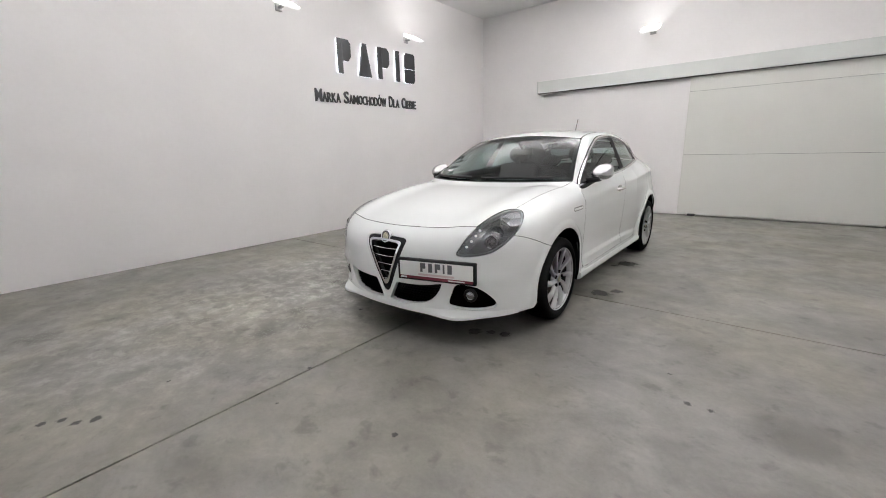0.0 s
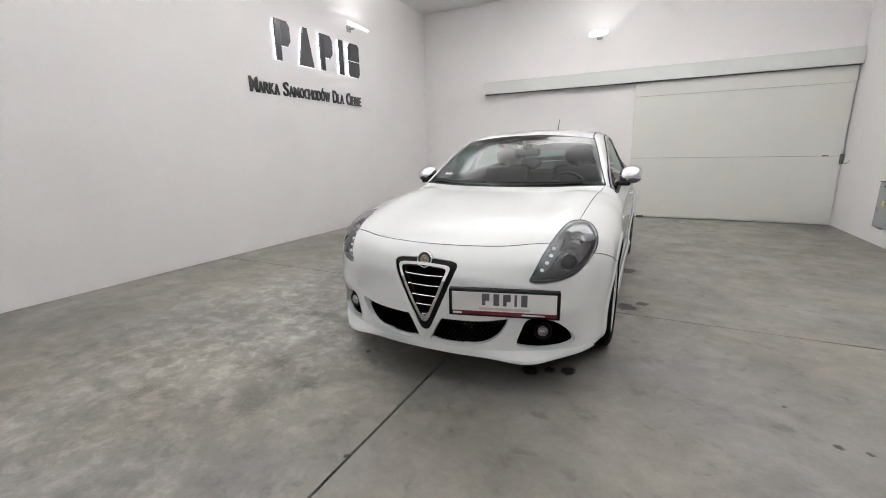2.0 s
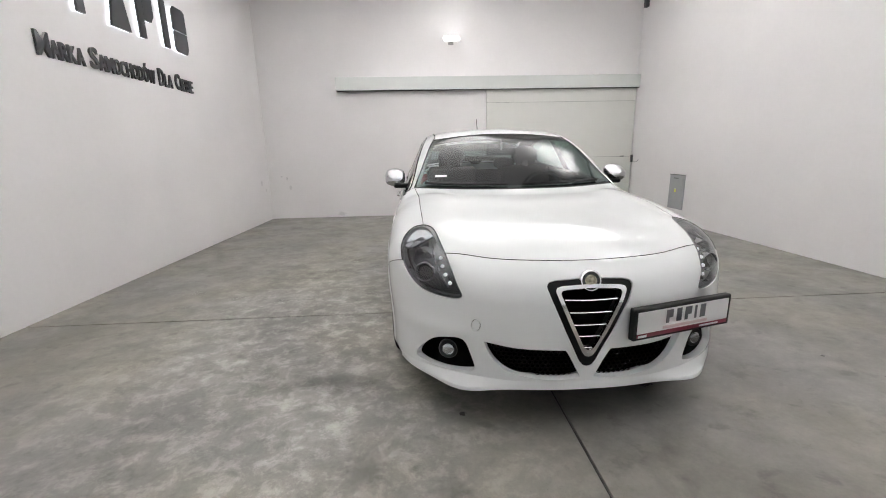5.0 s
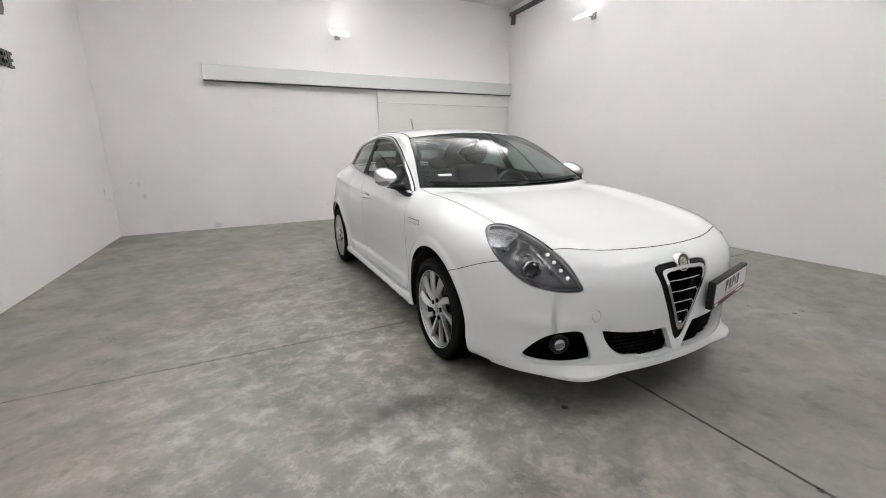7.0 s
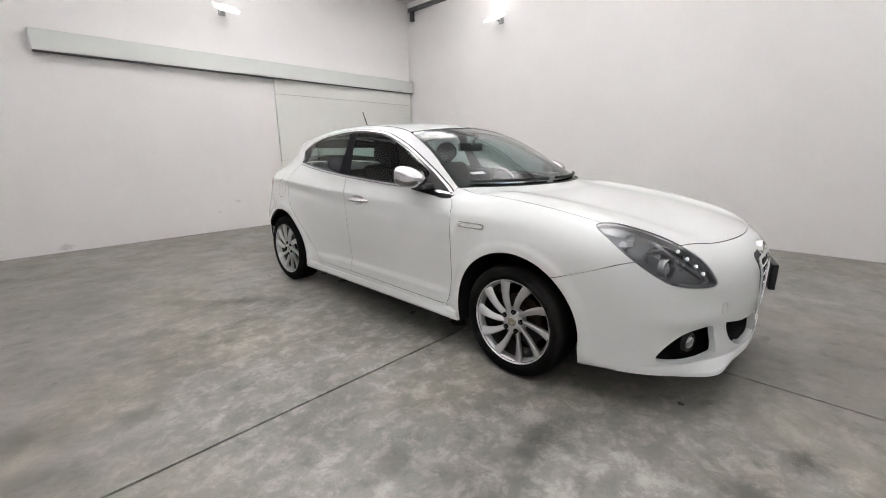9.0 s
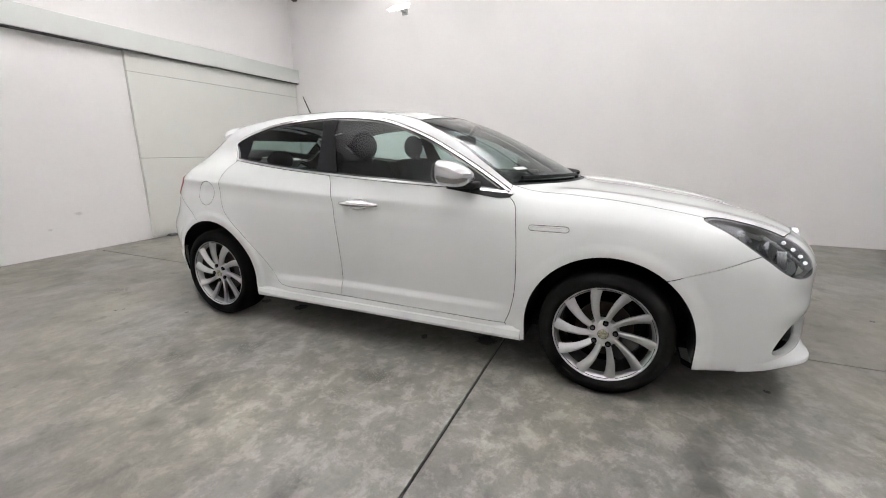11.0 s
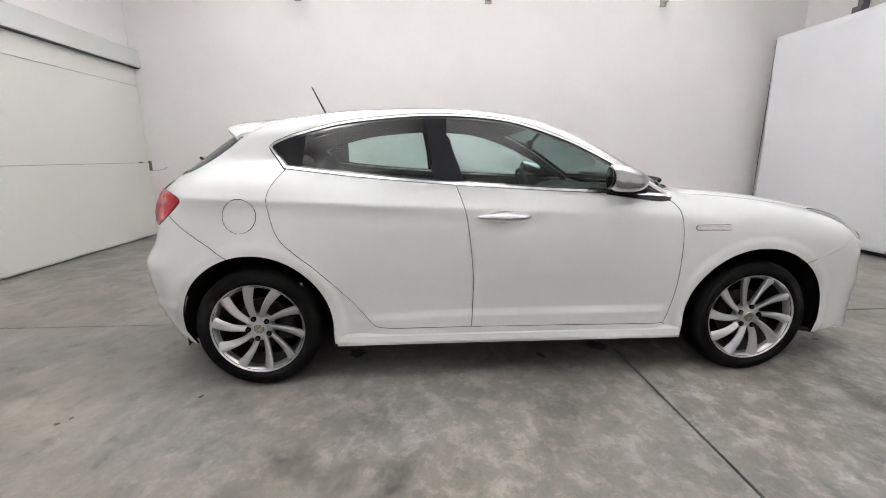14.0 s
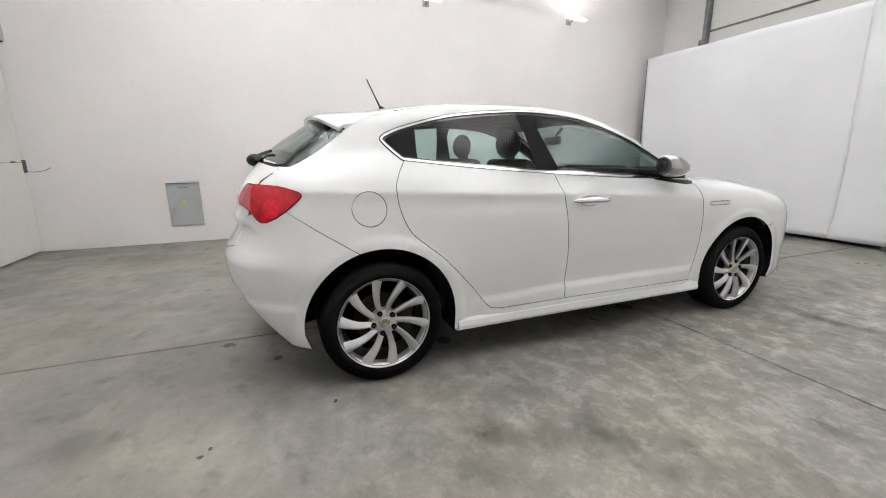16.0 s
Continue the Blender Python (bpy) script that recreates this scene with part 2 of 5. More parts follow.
def lathe(bm, prof, n=64):
    """Turn a profile of (radius, x) round the x axis."""
    rows = []
    for i in range(n):
        a = 2 * math.pi * i / n
        rows.append([bm.verts.new((x, r * math.cos(a), r * math.sin(a))) for r, x in prof])
    for i in range(n):
        p, q = rows[i], rows[(i + 1) % n]
        for k in range(len(prof) - 1):
            bm.faces.new((p[k], p[k + 1], q[k + 1], q[k]))
    return bm


def grid(bm, rows, closed=False):
    vs = [[bm.verts.new(p) for p in r] for r in rows]
    for a, b in zip(vs[:-1], vs[1:]):
        m = len(a)
        for i in range(m if closed else m - 1):
            bm.faces.new((a[i], a[(i + 1) % m], b[(i + 1) % m], b[i]))
    return vs


def tube(bm, pts, r, n=8, flat=1.0):
    """A round bar along points."""
    pts = [Vector(p) for p in pts]
    rings = []
    for i, p in enumerate(pts):
        d = (pts[min(i + 1, len(pts) - 1)] - pts[max(i - 1, 0)]).normalized()
        u = d.cross(Vector((0, 0, 1)))
        u = (u if u.length > 1e-3 else Vector((1, 0, 0))).normalized()
        w = u.cross(d)
        rr = r[i] if isinstance(r, (list, tuple)) else r
        rings.append([p + rr * (math.cos(a) * u + flat * math.sin(a) * w) for a in (2 * math.pi * k / n for k in range(n))])
    vs = grid(bm, rings, True)
    for ring in (vs[0], vs[-1]):
        bm.faces.new(ring)
    return bm


def mesh_of(name, bm, mat, smooth=None):
    bmesh.ops.recalc_face_normals(bm, faces=bm.faces)
    me = bpy.data.meshes.new(name)
    if smooth is not None:
        for f in bm.faces:
            f.smooth = True
        for e in bm.edges:
            if len(e.link_faces) == 2 and e.calc_face_angle(0) > radians(smooth):
                e.smooth = False
    bm.to_mesh(me)
    bm.free()
    me.materials.append(mat)
    return me


def part(name, bm, mat, parent=None, label="", smooth=None):
    me = bm if isinstance(bm, bpy.types.Mesh) else mesh_of(name, bm, mat, smooth)
    ob = new(name, me)
    if parent is not None:
        ob.parent = parent
    if label:
        tagged(ob, label)
    return ob


def thing(name, x, y, z, label, category, group="", kind="", rz=0.0):
    ob = new(name)
    ob.matrix_basis = pose(x, y, z, 0, 0, rz)
    ob.empty_display_size = 0.1
    return tagged(ob, label, category, group, kind)


def slab(name, x0, x1, y0, y1, z0, z1, mat, label, parent=None, bevel=0.0):
    ob = part(name, box(bmesh.new(), x0, x1, y0, y1, z0, z1, bevel), mat, parent)
    return tagged(ob, label, kind="structure") if parent is None else ob


# ---- the hall ----
floor = slab("floor", XW - 0.2, XE + 0.2, YS - 0.2, YN + 0.2, -0.20, -0.016, M_JOINT, "grey concrete floor slab with saw-cut joints")
JX, JY = -1.870, 3.472
for x0, x1 in ((XW - 0.19, JX - 0.006), (JX + 0.006, XE)):
    for y0, y1 in ((YS, JY - 0.006), (JY + 0.006, YN)):
        part("floor_bay", box(bmesh.new(), x0, x1, y0, y1, -0.016, 0.0, 0.002, 1), M_FLOOR, floor)
# the sign wall runs slightly out of square
WEST = pose(-5.55, YN, 0, 0, 0, -0.95)
ww = slab("wall_west", -0.25, 0.0, YS - YN - 0.3, 0.3, -0.2, ZC + 0.2, M_WALL, "white plastered wall that carries the sign")
ww.matrix_basis = WEST
slab("wall_east", XE, XE + 0.2, YS - 0.2, YN + 0.2, -0.2, ZC + 0.2, M_WALL, "white plastered wall with floodlights")
slab("ceiling", XW - 0.19, XE, YS, YN, ZC, ZC + 0.2, M_CEIL, "pale grey painted ceiling")
slab("wall_south", XW - 0.19, XE, YS - 0.2, YS, -0.2, ZC, M_WALL, "white wall behind the hanging sheet")
slab("wall_north", XW, XE, YN, YN + 0.2, -0.2, ZC, M_WALL, "white plastered wall behind the sliding door")


# ---- shape of the car: l across (left +), s rearwards from the front axle, z up ----
def curve1(xs, ys):
    """A monotone cubic through a few points."""
    x, y = np.array(xs, float), np.array(ys, float)
    h, d = np.diff(x), np.diff(y) / np.diff(x)
    m = np.zeros_like(y)
    m[0], m[-1] = d[0], d[-1]
    for i in range(1, len(x) - 1):
        if d[i - 1] * d[i] > 0:
            w1, w2 = 2 * h[i] + h[i - 1], h[i] + 2 * h[i - 1]
            m[i] = (w1 + w2) / (w1 / d[i - 1] + w2 / d[i])

    def cubic(q):
        i = np.clip(np.searchsorted(x, q) - 1, 0, len(x) - 2)
        t = (q - x[i]) / h[i]
        return ((2 * t**3 - 3 * t**2 + 1) * y[i] + (t**3 - 2 * t**2 + t) * h[i] * m[i]
                + (3 * t**2 - 2 * t**3) * y[i + 1] + (t**3 - t**2) * h[i] * m[i + 1])

    tx = np.linspace(x[0], x[-1], 1500)
    ty = cubic(tx)
    tx = np.concatenate([[x[0] - 3], tx, [x[-1] + 3]])
    ty = np.concatenate([[ty[0] - 3 * m[0]], ty, [ty[-1] + 3 * m[-1]]])
    return lambda q: np.interp(q, tx, ty)


WB = 2.634                      # wheelbase
belt_z = curve1([-1.0, 0.45, 1.0, 1.6, 2.1, 2.5, 2.9, 3.4], [0.94, 0.968, 1.003, 1.037, 1.074, 1.118, 1.13, 1.13])
belt_w = curve1([0.0, 0.45, 1.0, 1.6, 2.1, 2.5, 2.9, 3.3], [0.79, 0.805, 0.825, 0.822, 0.78, 0.708, 0.63, 0.55])
body_w = curve1([-1.0, -0.6, -0.3, 0.0, 0.5, 1.3, 2.1, 2.6, 2.9, 3.3], [0.83, 0.876, 0.890, 0.893, 0.888, 0.886, 0.890, 0.895, 0.875, 0.80])
hood_z = curve1([-1.0, -0.93, -0.86, -0.7, -0.5, -0.3, -0.05, 0.2, 0.5], [0.725, 0.762, 0.792, 0.845, 0.893, 0.928, 0.963, 0.988, 1.01])
deck_z = curve1([0.3, 0.6, 1.0, 1.6, 2.1, 2.5, 2.8, 3.1, 3.4], [0.975, 0.985, 1.01, 1.045, 1.082, 1.115, 1.105, 1.06, 1.0])
roof_z = curve1([0.0, 0.2, 0.5, 0.75, 0.95, 1.15, 1.4, 1.75, 2.1, 2.4, 2.6, 2.72, 2.84, 2.92, 3.0, 3.09, 3.17, 3.3],
                [0.880, 0.992, 1.156, 1.282, 1.364, 1.422, 1.457, 1.475, 1.466, 1.438, 1.414, 1.398, 1.368, 1.316, 1.264, 1.202, 1.144, 1.05])
tail_s = curve1([0.15, 0.30, 0.45, 0.56, 0.63, 0.67, 0.72, 0.78, 0.86, 0.95, 1.02, 1.1, 1.2, 1.3, 1.5], [3.20, 3.30, 3.370, 3.392, 3.396, 3.380, 3.345, 3.318, 3.295, 3.270, 3.242, 3.19, 3.12, 3.10, 3.10])
nose_s = curve1([0.1, 0.19, 0.24, 0.30, 0.40, 0.50, 0.60, 0.70, 0.78, 0.86, 1.0], [-0.86, -0.925, -0.955, -0.962, -0.962, -0.968, -0.968, -0.958, -0.925, -0.84, -0.6])
side_in = curve1([0.10, 0.20, 0.27, 0.33, 0.45, 0.60, 0.75, 0.86, 0.95, 1.05, 1.15], [0.10, 0.045, 0.026, 0.026, 0.020, 0.005, 0.0, 0.008, 0.028, 0.068, 0.14])


def smax(a, b, k):
    return np.maximum(a, b) + np.maximum(k - np.abs(a - b), 0) ** 2 / (4 * k)


def smin(a, b, k):
    return -smax(-a, -b, k)


def ramp01(x):
    x = np.clip(x, 0, 1)
    return x * x * (3 - 2 * x)


def body_f(p):
    """Negative inside the car's skin."""
    l, s, z = np.abs(p[..., 0]), p[..., 1], p[..., 2]
    # lower body
    rise = belt_z(s) - 0.99
    df, db = np.hypot(s, z - 0.32), np.hypot(s - WB, z - 0.32)
    flare = 0.006 * np.exp(-(((df - 0.41) / 0.07) ** 2)) + 0.009 * np.exp(-(((db - 0.41) / 0.08) ** 2))
    flare = flare + 0.009 * ramp01((0.456 - df) / 0.040) + 0.009 * ramp01((0.460 - db) / 0.040)
    # the doors kick out over the side skirt
    flare = flare + 0.017 * ramp01((0.405 - 0.02 * ramp01((s - 1.5) / 0.6) - z) / 0.045) * ramp01((s - 0.44) / 0.12) * ramp01((2.22 - s) / 0.3)
    above = z - (0.862 + 0.042 * s)
    fade = ramp01((s - 0.35) / 1.1) * ramp01((3.15 - s) / 0.2)
    ridge = fade * (0.0045 * np.exp(-((above / 0.020) ** 2)) - 0.0055 * np.exp(-(((above + 0.060) / 0.042) ** 2)))
    crease = (0.14 + 0.11 * ramp01((s - 0.6) / 1.4)) * 0.5 * (0.07 + np.sqrt(above**2 + 0.00002) - np.sqrt((above - 0.07) ** 2 + 0.0006))
    lean = 0.040 * np.clip((s - 2.0) / 0.7, 0, 1) * ramp01((z - 0.56) / 0.46) * 1.3
    side = l - (body_w(s) - lean - side_in(z - np.clip(rise, -0.03, 0.2) * ramp01((z - 0.55) / 0.5)) + flare + ridge - crease * np.clip((s + 0.2) / 0.5, 0, 1) * np.clip((3.2 - s) / 0.4, 0, 1))
    w = np.clip((s - 0.15) / 0.35, 0, 1)
    w = w * w * (3 - 2 * w)
    hood = hood_z(s - 0.30 * l**2 * np.clip(-s, 0, 1)) - 0.035 * (l / 0.75) ** 2 + 0.022 * np.exp(-(((l - 0.60 - 0.05 * s) / 0.12) ** 2))
    top = (z - ((1 - w) * hood + w * deck_z(s))) * 0.95
    lip = 0.010 * np.exp(-(((z - 0.215) / 0.032) ** 2)) * np.exp(-(((l - 0.56) / 0.20) ** 2)) + 0.018 * np.exp(-(((z - 0.48) / 0.05) ** 2)) * np.exp(-(((l - 0.66) / 0.16) ** 2))
    fwd = (nose_s(z) + 0.385 * (l / 0.9) ** 2.5 + 0.09 * (l / 0.9) ** 8 - lip - s) * 0.9
    kick = 0.012 * ramp01((0.47 - z) / 0.05) * ramp01((s - 2.98) / 0.12)
    side = side - kick
    aft = (s - tail_s(z) - kick + 0.31 * (l / 0.9) ** 3) * 0.9
    low = 0.19 + 0.018 * np.clip(-(s + 0.3) / 0.2, 0, 1) + 0.03 * np.clip((s - 2.9) / 0.4, 0, 1) - z
    f = smax(side, top, 0.14)
    f = smax(f, fwd, 0.11)
    f = smax(f, aft, 0.12)
    f = smax(f, low, 0.03)
    # cabin
    gl = (l - (belt_w(s) - 0.50 * np.maximum(z - belt_z(s), 0) - 0.12 * np.minimum(z - belt_z(s), 0) - 0.10 * np.clip(z - belt_z(s) - 0.15, 0, 1) ** 2)) * 0.88
    gt = (z - (roof_z(s - 0.24 * l**2 * np.clip((1.6 - s) / 0.9, 0, 1) + 0.42 * l**2 * np.clip((s - 2.3) / 0.5, 0, 1)) - 0.13 * l**2)) * 0.9
    g = smax(gl, gt, 0.07)
    g = smax(g, aft, 0.03)
    g = smax(g, 0.85 - z, 0.02)
    return smin(f, g, 0.045 + 0.05 * np.clip((s - 2.2) / 0.5, 0, 1))


def meet(origin, way, near, far, n=None):
    """Where rays first pass into the skin: arrays of points and unit directions."""
    o, d = (np.array(v, float) for v in np.broadcast_arrays(origin, way))
    step = 0.05
    start = np.full(len(o), np.nan)
    left = np.arange(len(o))
    for k in range(int((far - near) / step) + 1):
        t = near + (k + 1) * step
        hit = body_f(o[left] + d[left] * t) < 0
        start[left[hit]] = t - step
        left = left[~hit]
        if not len(left):
            break
    found = ~np.isnan(start)
    lo = np.where(found, start, near)
    hi = lo + step
    for _ in range(15):
        mid = (lo + hi) / 2
        deep = body_f(o + d * mid[:, None]) < 0
        hi, lo = np.where(deep, mid, hi), np.where(deep, lo, mid)
    return o + d * hi[:, None], found


def skin_normal(p):
    e = 0.002
    g = np.stack([body_f(p + e * np.eye(3)[i]) - body_f(p - e * np.eye(3)[i]) for i in range(3)], -1)
    return g / (np.linalg.norm(g, axis=-1, keepdims=True) + 1e-9)


class View:
    """A way of looking at the skin: flat coordinates and the rays through them."""
    def __init__(self, flat, rays, far):
        self.flat, self.rays, self.far = flat, rays, far


def straight(e1, e2, d, back):
    e1, e2, d = (np.array(v, float) / np.linalg.norm(v) for v in (e1, e2, d))
    return View(lambda p: np.stack([p @ e1, p @ e2], -1),
                lambda q: (q[:, :1] * e1 + q[:, 1:] * e2 - back * d, np.broadcast_to(d, (len(q), 3))), back + 0.3)


def round_view(sa, sign, radius=0.9):
    """Seen from all round a vertical axis: sign -1 for the front, +1 for the rear."""
    def flat(p):
        return np.stack([np.arctan2(p[..., 0], sign * (p[..., 1] - sa)) * radius, p[..., 2]], -1)

    def rays(q):
        a = q[:, 0] / radius
        out = np.stack([np.sin(a), sign * np.cos(a), 0 * a], -1)
        return out * 1.7 + np.stack([0 * a, sa + 0 * a, q[:, 1]], -1), -out
    return View(flat, rays, 1.7)


SIDE = straight((0, 1, 0), (0, 0, 1), (1, 0, 0), 1.5)
ABOVE = straight((1, 0, 0), (0, 1, 0), (0, 0, -1), 2.0)
FENDER = straight((0, 1, 0), (0.6, 0, 0.8), (0.8, 0, -0.6), 2.2)
CORNER = straight((-0.66, 0.75, 0), (0.21, 0.18, 0.96), (0.72, 0.64, -0.28), 2.4)
FRONT = round_view(0.1, -1)
REAR = round_view(2.5, 1)


def spline(pts, step=0.02, closed=False):
    """A smooth line through points, evenly stepped."""
    p = np.array(pts, float)
    if len(p) == 2 and not closed:
        n = max(2, int(np.linalg.norm(p[1] - p[0]) / step) + 1)
        return p[0] + np.linspace(0, 1, n)[:, None] * (p[1] - p[0])
    q = np.vstack([p[-1:], p, p[:2]]) if closed else np.vstack([2 * p[:1] - p[1:2], p, 2 * p[-1:] - p[-2:-1]])
    out = []
    for i in range(1, len(q) - 2):
        a, b, c, d = q[i - 1:i + 3]
        n = max(2, int(np.linalg.norm(c - b) / step) + 1)
        t = np.linspace(0, 1, n, endpoint=False)[:, None]
        out.append(0.5 * (2 * b + (c - a) * t + (2 * a - 5 * b + 4 * c - d) * t**2 + (3 * b - a - 3 * c + d) * t**3))
    out = np.vstack(out)
    return out if closed else np.vstack([out, p[-1:]])


def outline(*runs, step=0.02):
    """A closed line of smooth runs with corners between them; straight lines join the runs."""
    out = []
    for i, r in enumerate(runs):
        c = spline(r, step)
        out.append(c)
        nxt = np.array(runs[(i + 1) % len(runs)][0], float)
        if np.linalg.norm(nxt - c[-1]) > step:
            out.append(spline([c[-1], nxt], step)[1:-1])
    out = np.vstack(out)
    keep = np.linalg.norm(out - np.roll(out, 1, 0), axis=1) > 1e-4
    return out[keep]


def inside(q, poly):
    x, y = q[:, 0:1], q[:, 1:2]
    x0, y0 = poly[:, 0], poly[:, 1]
    x1, y1 = np.roll(x0, -1), np.roll(y0, -1)
    cross = (y0 > y) != (y1 > y)
    xi = x0 + (y - y0) * (x1 - x0) / np.where(np.abs(y1 - y0) < 1e-12, 1e-12, y1 - y0)
    return (cross & (x < xi)).sum(1) % 2 == 1


def grown(poly, g):
    """A closed line moved outwards by g."""
    t = np.roll(poly, -1, 0) - np.roll(poly, 1, 0)
    t /= np.linalg.norm(t, axis=1, keepdims=True) + 1e-9
    area = np.sum(poly[:, 0] * np.roll(poly[:, 1], -1) - np.roll(poly[:, 0], -1) * poly[:, 1])
    return poly + g * np.sign(area) * np.stack([t[:, 1], -t[:, 0]], -1)


def gap_to(q, poly):
    d = np.full(len(q), 9.0)
    for i in range(0, len(poly), 64):
        d = np.minimum(d, np.linalg.norm(q[:, None] - poly[None, i:i + 64], axis=2).min(1))
    return d


def skin(view, poly, holes=(), h=0.03, gap=0.0015, depth=0.012, offset=0.0):
    """A piece of the skin within a line, less the holes: points, faces, normals."""
    loops = [grown(poly, -gap)] + [grown(q, gap) for q in holes]
    lo, hi = loops[0].min(0), loops[0].max(0)
    gx, gy = np.meshgrid(np.arange(lo[0], hi[0], h), np.arange(lo[1], hi[1], h * 0.87))
    gx = gx + (np.arange(gx.shape[0])[:, None] % 2) * h / 2
    pts = np.stack([gx.ravel(), gy.ravel()], -1)
    ok = inside(pts, loops[0])
    for q in loops[1:]:
        ok &= ~inside(pts, q)
    pts = pts[ok]
    for q in loops:
        pts = pts[gap_to(pts, q) > 0.5 * h]
    verts, edges = [Vector(p) for p in pts], []
    for q in loops:
        n0 = len(verts)
        verts += [Vector(p) for p in q]
        edges += [(n0 + i, n0 + (i + 1) % len(q)) for i in range(len(q))]
    v2, _, tris, *_ = geometry.delaunay_2d_cdt(verts, edges, [], 0, 1e-5)
    v2 = np.array([tuple(v) for v in v2])
    tris = np.array([t for t in tris if len(t) == 3])
    mid = v2[tris].mean(1)
    keep = inside(mid, loops[0])
    for q in loops[1:]:
        keep &= ~inside(mid, q)
    o, d = view.rays(v2)
    p, found = meet(o, d, 0.0, view.far)
    tris = tris[keep & found[tris].all(1)]
    nrm = skin_normal(p)
    p = p + nrm * offset
    face = np.cross(p[tris[:, 1]] - p[tris[:, 0]], p[tris[:, 2]] - p[tris[:, 0]])
    flip = (face * nrm[tris[:, 0]]).sum(1) < 0
    tris[flip] = tris[flip][:, ::-1]
    used = np.unique(tris)
    back = np.full(len(p), -1)
    back[used] = np.arange(len(used))
    p, nrm, tris = p[used], nrm[used], back[tris]
    if depth:
        e = np.vstack([tris[:, [0, 1]], tris[:, [1, 2]], tris[:, [2, 0]]])
        seen = {tuple(x) for x in e}
        rim = [x for x in map(tuple, e) if (x[1], x[0]) not in seen]
        p, nrm, faces = list(p), list(nrm), [list(t) for t in tris]
        for a, b in rim:
            n0 = len(p)
            edge = np.array(p[b]) - np.array(p[a])
            side = np.cross(edge, nrm[a])
            side /= np.linalg.norm(side) + 1e-9
            p += [p[a], p[b], p[b] - depth * nrm[b], p[a] - depth * nrm[a]]
            nrm += [side] * 4
            faces.append([n0 + 1, n0, n0 + 3, n0 + 2])
        return np.array(p), faces, np.array(nrm)
    return p, [list(t) for t in tris], nrm


def skin_mesh(name, data, mat, mirror=False, rim=None, arches_only=False):
    p, faces, nrm = data
    if mirror:
        p, nrm = p * [-1, 1, 1], nrm * [-1, 1, 1]
        faces = [f[::-1] for f in faces]
    me = bpy.data.meshes.new(name)
    me.from_pydata(p.tolist(), [], faces)
    me.polygons.foreach_set("use_smooth", [True] * len(me.polygons))
    me.normals_split_custom_set_from_vertices(nrm.tolist())
    me.materials.append(mat)
    if rim is not None:
        me.materials.append(rim)
        me.polygons.foreach_set("material_index", [1 if len(f) == 4 and (not arches_only or np.hypot(p[f[0], 1], p[f[0], 2] - 0.322) < 0.43) else 0 for f in faces])
    return me


def panel(name, view, poly, mat, parent, holes=(), label="", both=False, rim=None, arches_only=False, **kw):
    """One skin panel, or a right and a left one."""
    data = skin(view, poly, holes, **kw)
    a = part(name, skin_mesh(name, data, mat, False, rim, arches_only), mat, parent if not isinstance(parent, tuple) else parent[0], label)
    if not both:
        return a
    return a, part(name, skin_mesh(name, data, mat, True, rim), mat, parent if not isinstance(parent, tuple) else parent[1], label)


def on_side(sz):
    q = np.array(sz, float)
    p, ok = meet(*SIDE.rays(q), 0, SIDE.far)
    p[~ok, 0] = -0.86
    p[~ok, 1:] = q[~ok]
    return p


def on_top(ls):
    return meet(*ABOVE.rays(np.array(ls, float)), 0, ABOVE.far)[0]


def both_sides(bm_of, name, mat, parents, label="", smooth=40):
    for k, par in zip((-1, 1), parents):
        bm = bm_of()
        if k > 0:
            bmesh.ops.scale(bm, vec=(-1, 1, 1), verts=bm.verts)
        part(name, bm, mat, par, label, smooth)


MIRROR = np.array([-1, 1, 1])
CAR = thing("car", -1.840, 2.882, 0, "pearl white five-door hatchback parked on the concrete floor", "car", rz=0.15)

# lines on the skin, right side
ARCH_R = 0.384


def arch_line(sc):
    a = np.radians(np.linspace(184, -4, 60))
    c = np.stack([sc - ARCH_R * np.cos(a) * -1, 0.322 + ARCH_R * np.sin(a)], -1)
    return np.vstack([c, [[c[-1, 0] - 0.0, 0.05]], [[c[0, 0], 0.05]]])


ARCH_F, ARCH_B = arch_line(0.0), arch_line(WB)
DLO = outline([(0.475, 0.968), (0.77, 0.990), (1.2, 1.013), (1.605, 1.039), (2.07, 1.077), (2.470, 1.121)],
              [(2.482, 1.127), (2.562, 1.215), (2.563, 1.240), (2.530, 1.263), (2.42, 1.303), (2.19, 1.358), (1.91, 1.389), (1.70, 1.398), (1.48, 1.388),
               (1.276, 1.357), (1.036, 1.276), (0.85, 1.187), (0.68, 1.092), (0.475, 0.968)], step=0.012)
DOOR_F = outline([(0.512, 0.968), (0.466, 0.925), (0.450, 0.870), (0.438, 0.70), (0.440, 0.50), (0.462, 0.37), (0.489, 0.296)],
                 [(0.489, 0.296), (1.0, 0.300), (1.534, 0.304)],
                 [(1.534, 0.304), (1.526, 0.45), (1.530, 0.62), (1.556, 0.85), (1.580, 0.95), (1.613, 1.040)],
                 [(1.613, 1.040), (1.2, 1.013), (0.77, 0.990), (0.512, 0.968)])
DOOR_B = outline([(1.613, 1.040), (1.580, 0.95), (1.556, 0.85), (1.530, 0.62), (1.526, 0.45), (1.534, 0.304)],
                 [(1.534, 0.304), (1.93, 0.304)],
                 [(1.93, 0.304), (2.00, 0.309), (2.05, 0.330), (2.155, 0.460), (2.31, 0.625), (2.40, 0.700), (2.482, 0.775), (2.525, 0.87), (2.543, 0.985), (2.515, 1.06), (2.470, 1.121)],
                 [(2.470, 1.121), (2.07, 1.077), (1.613, 1.040)])
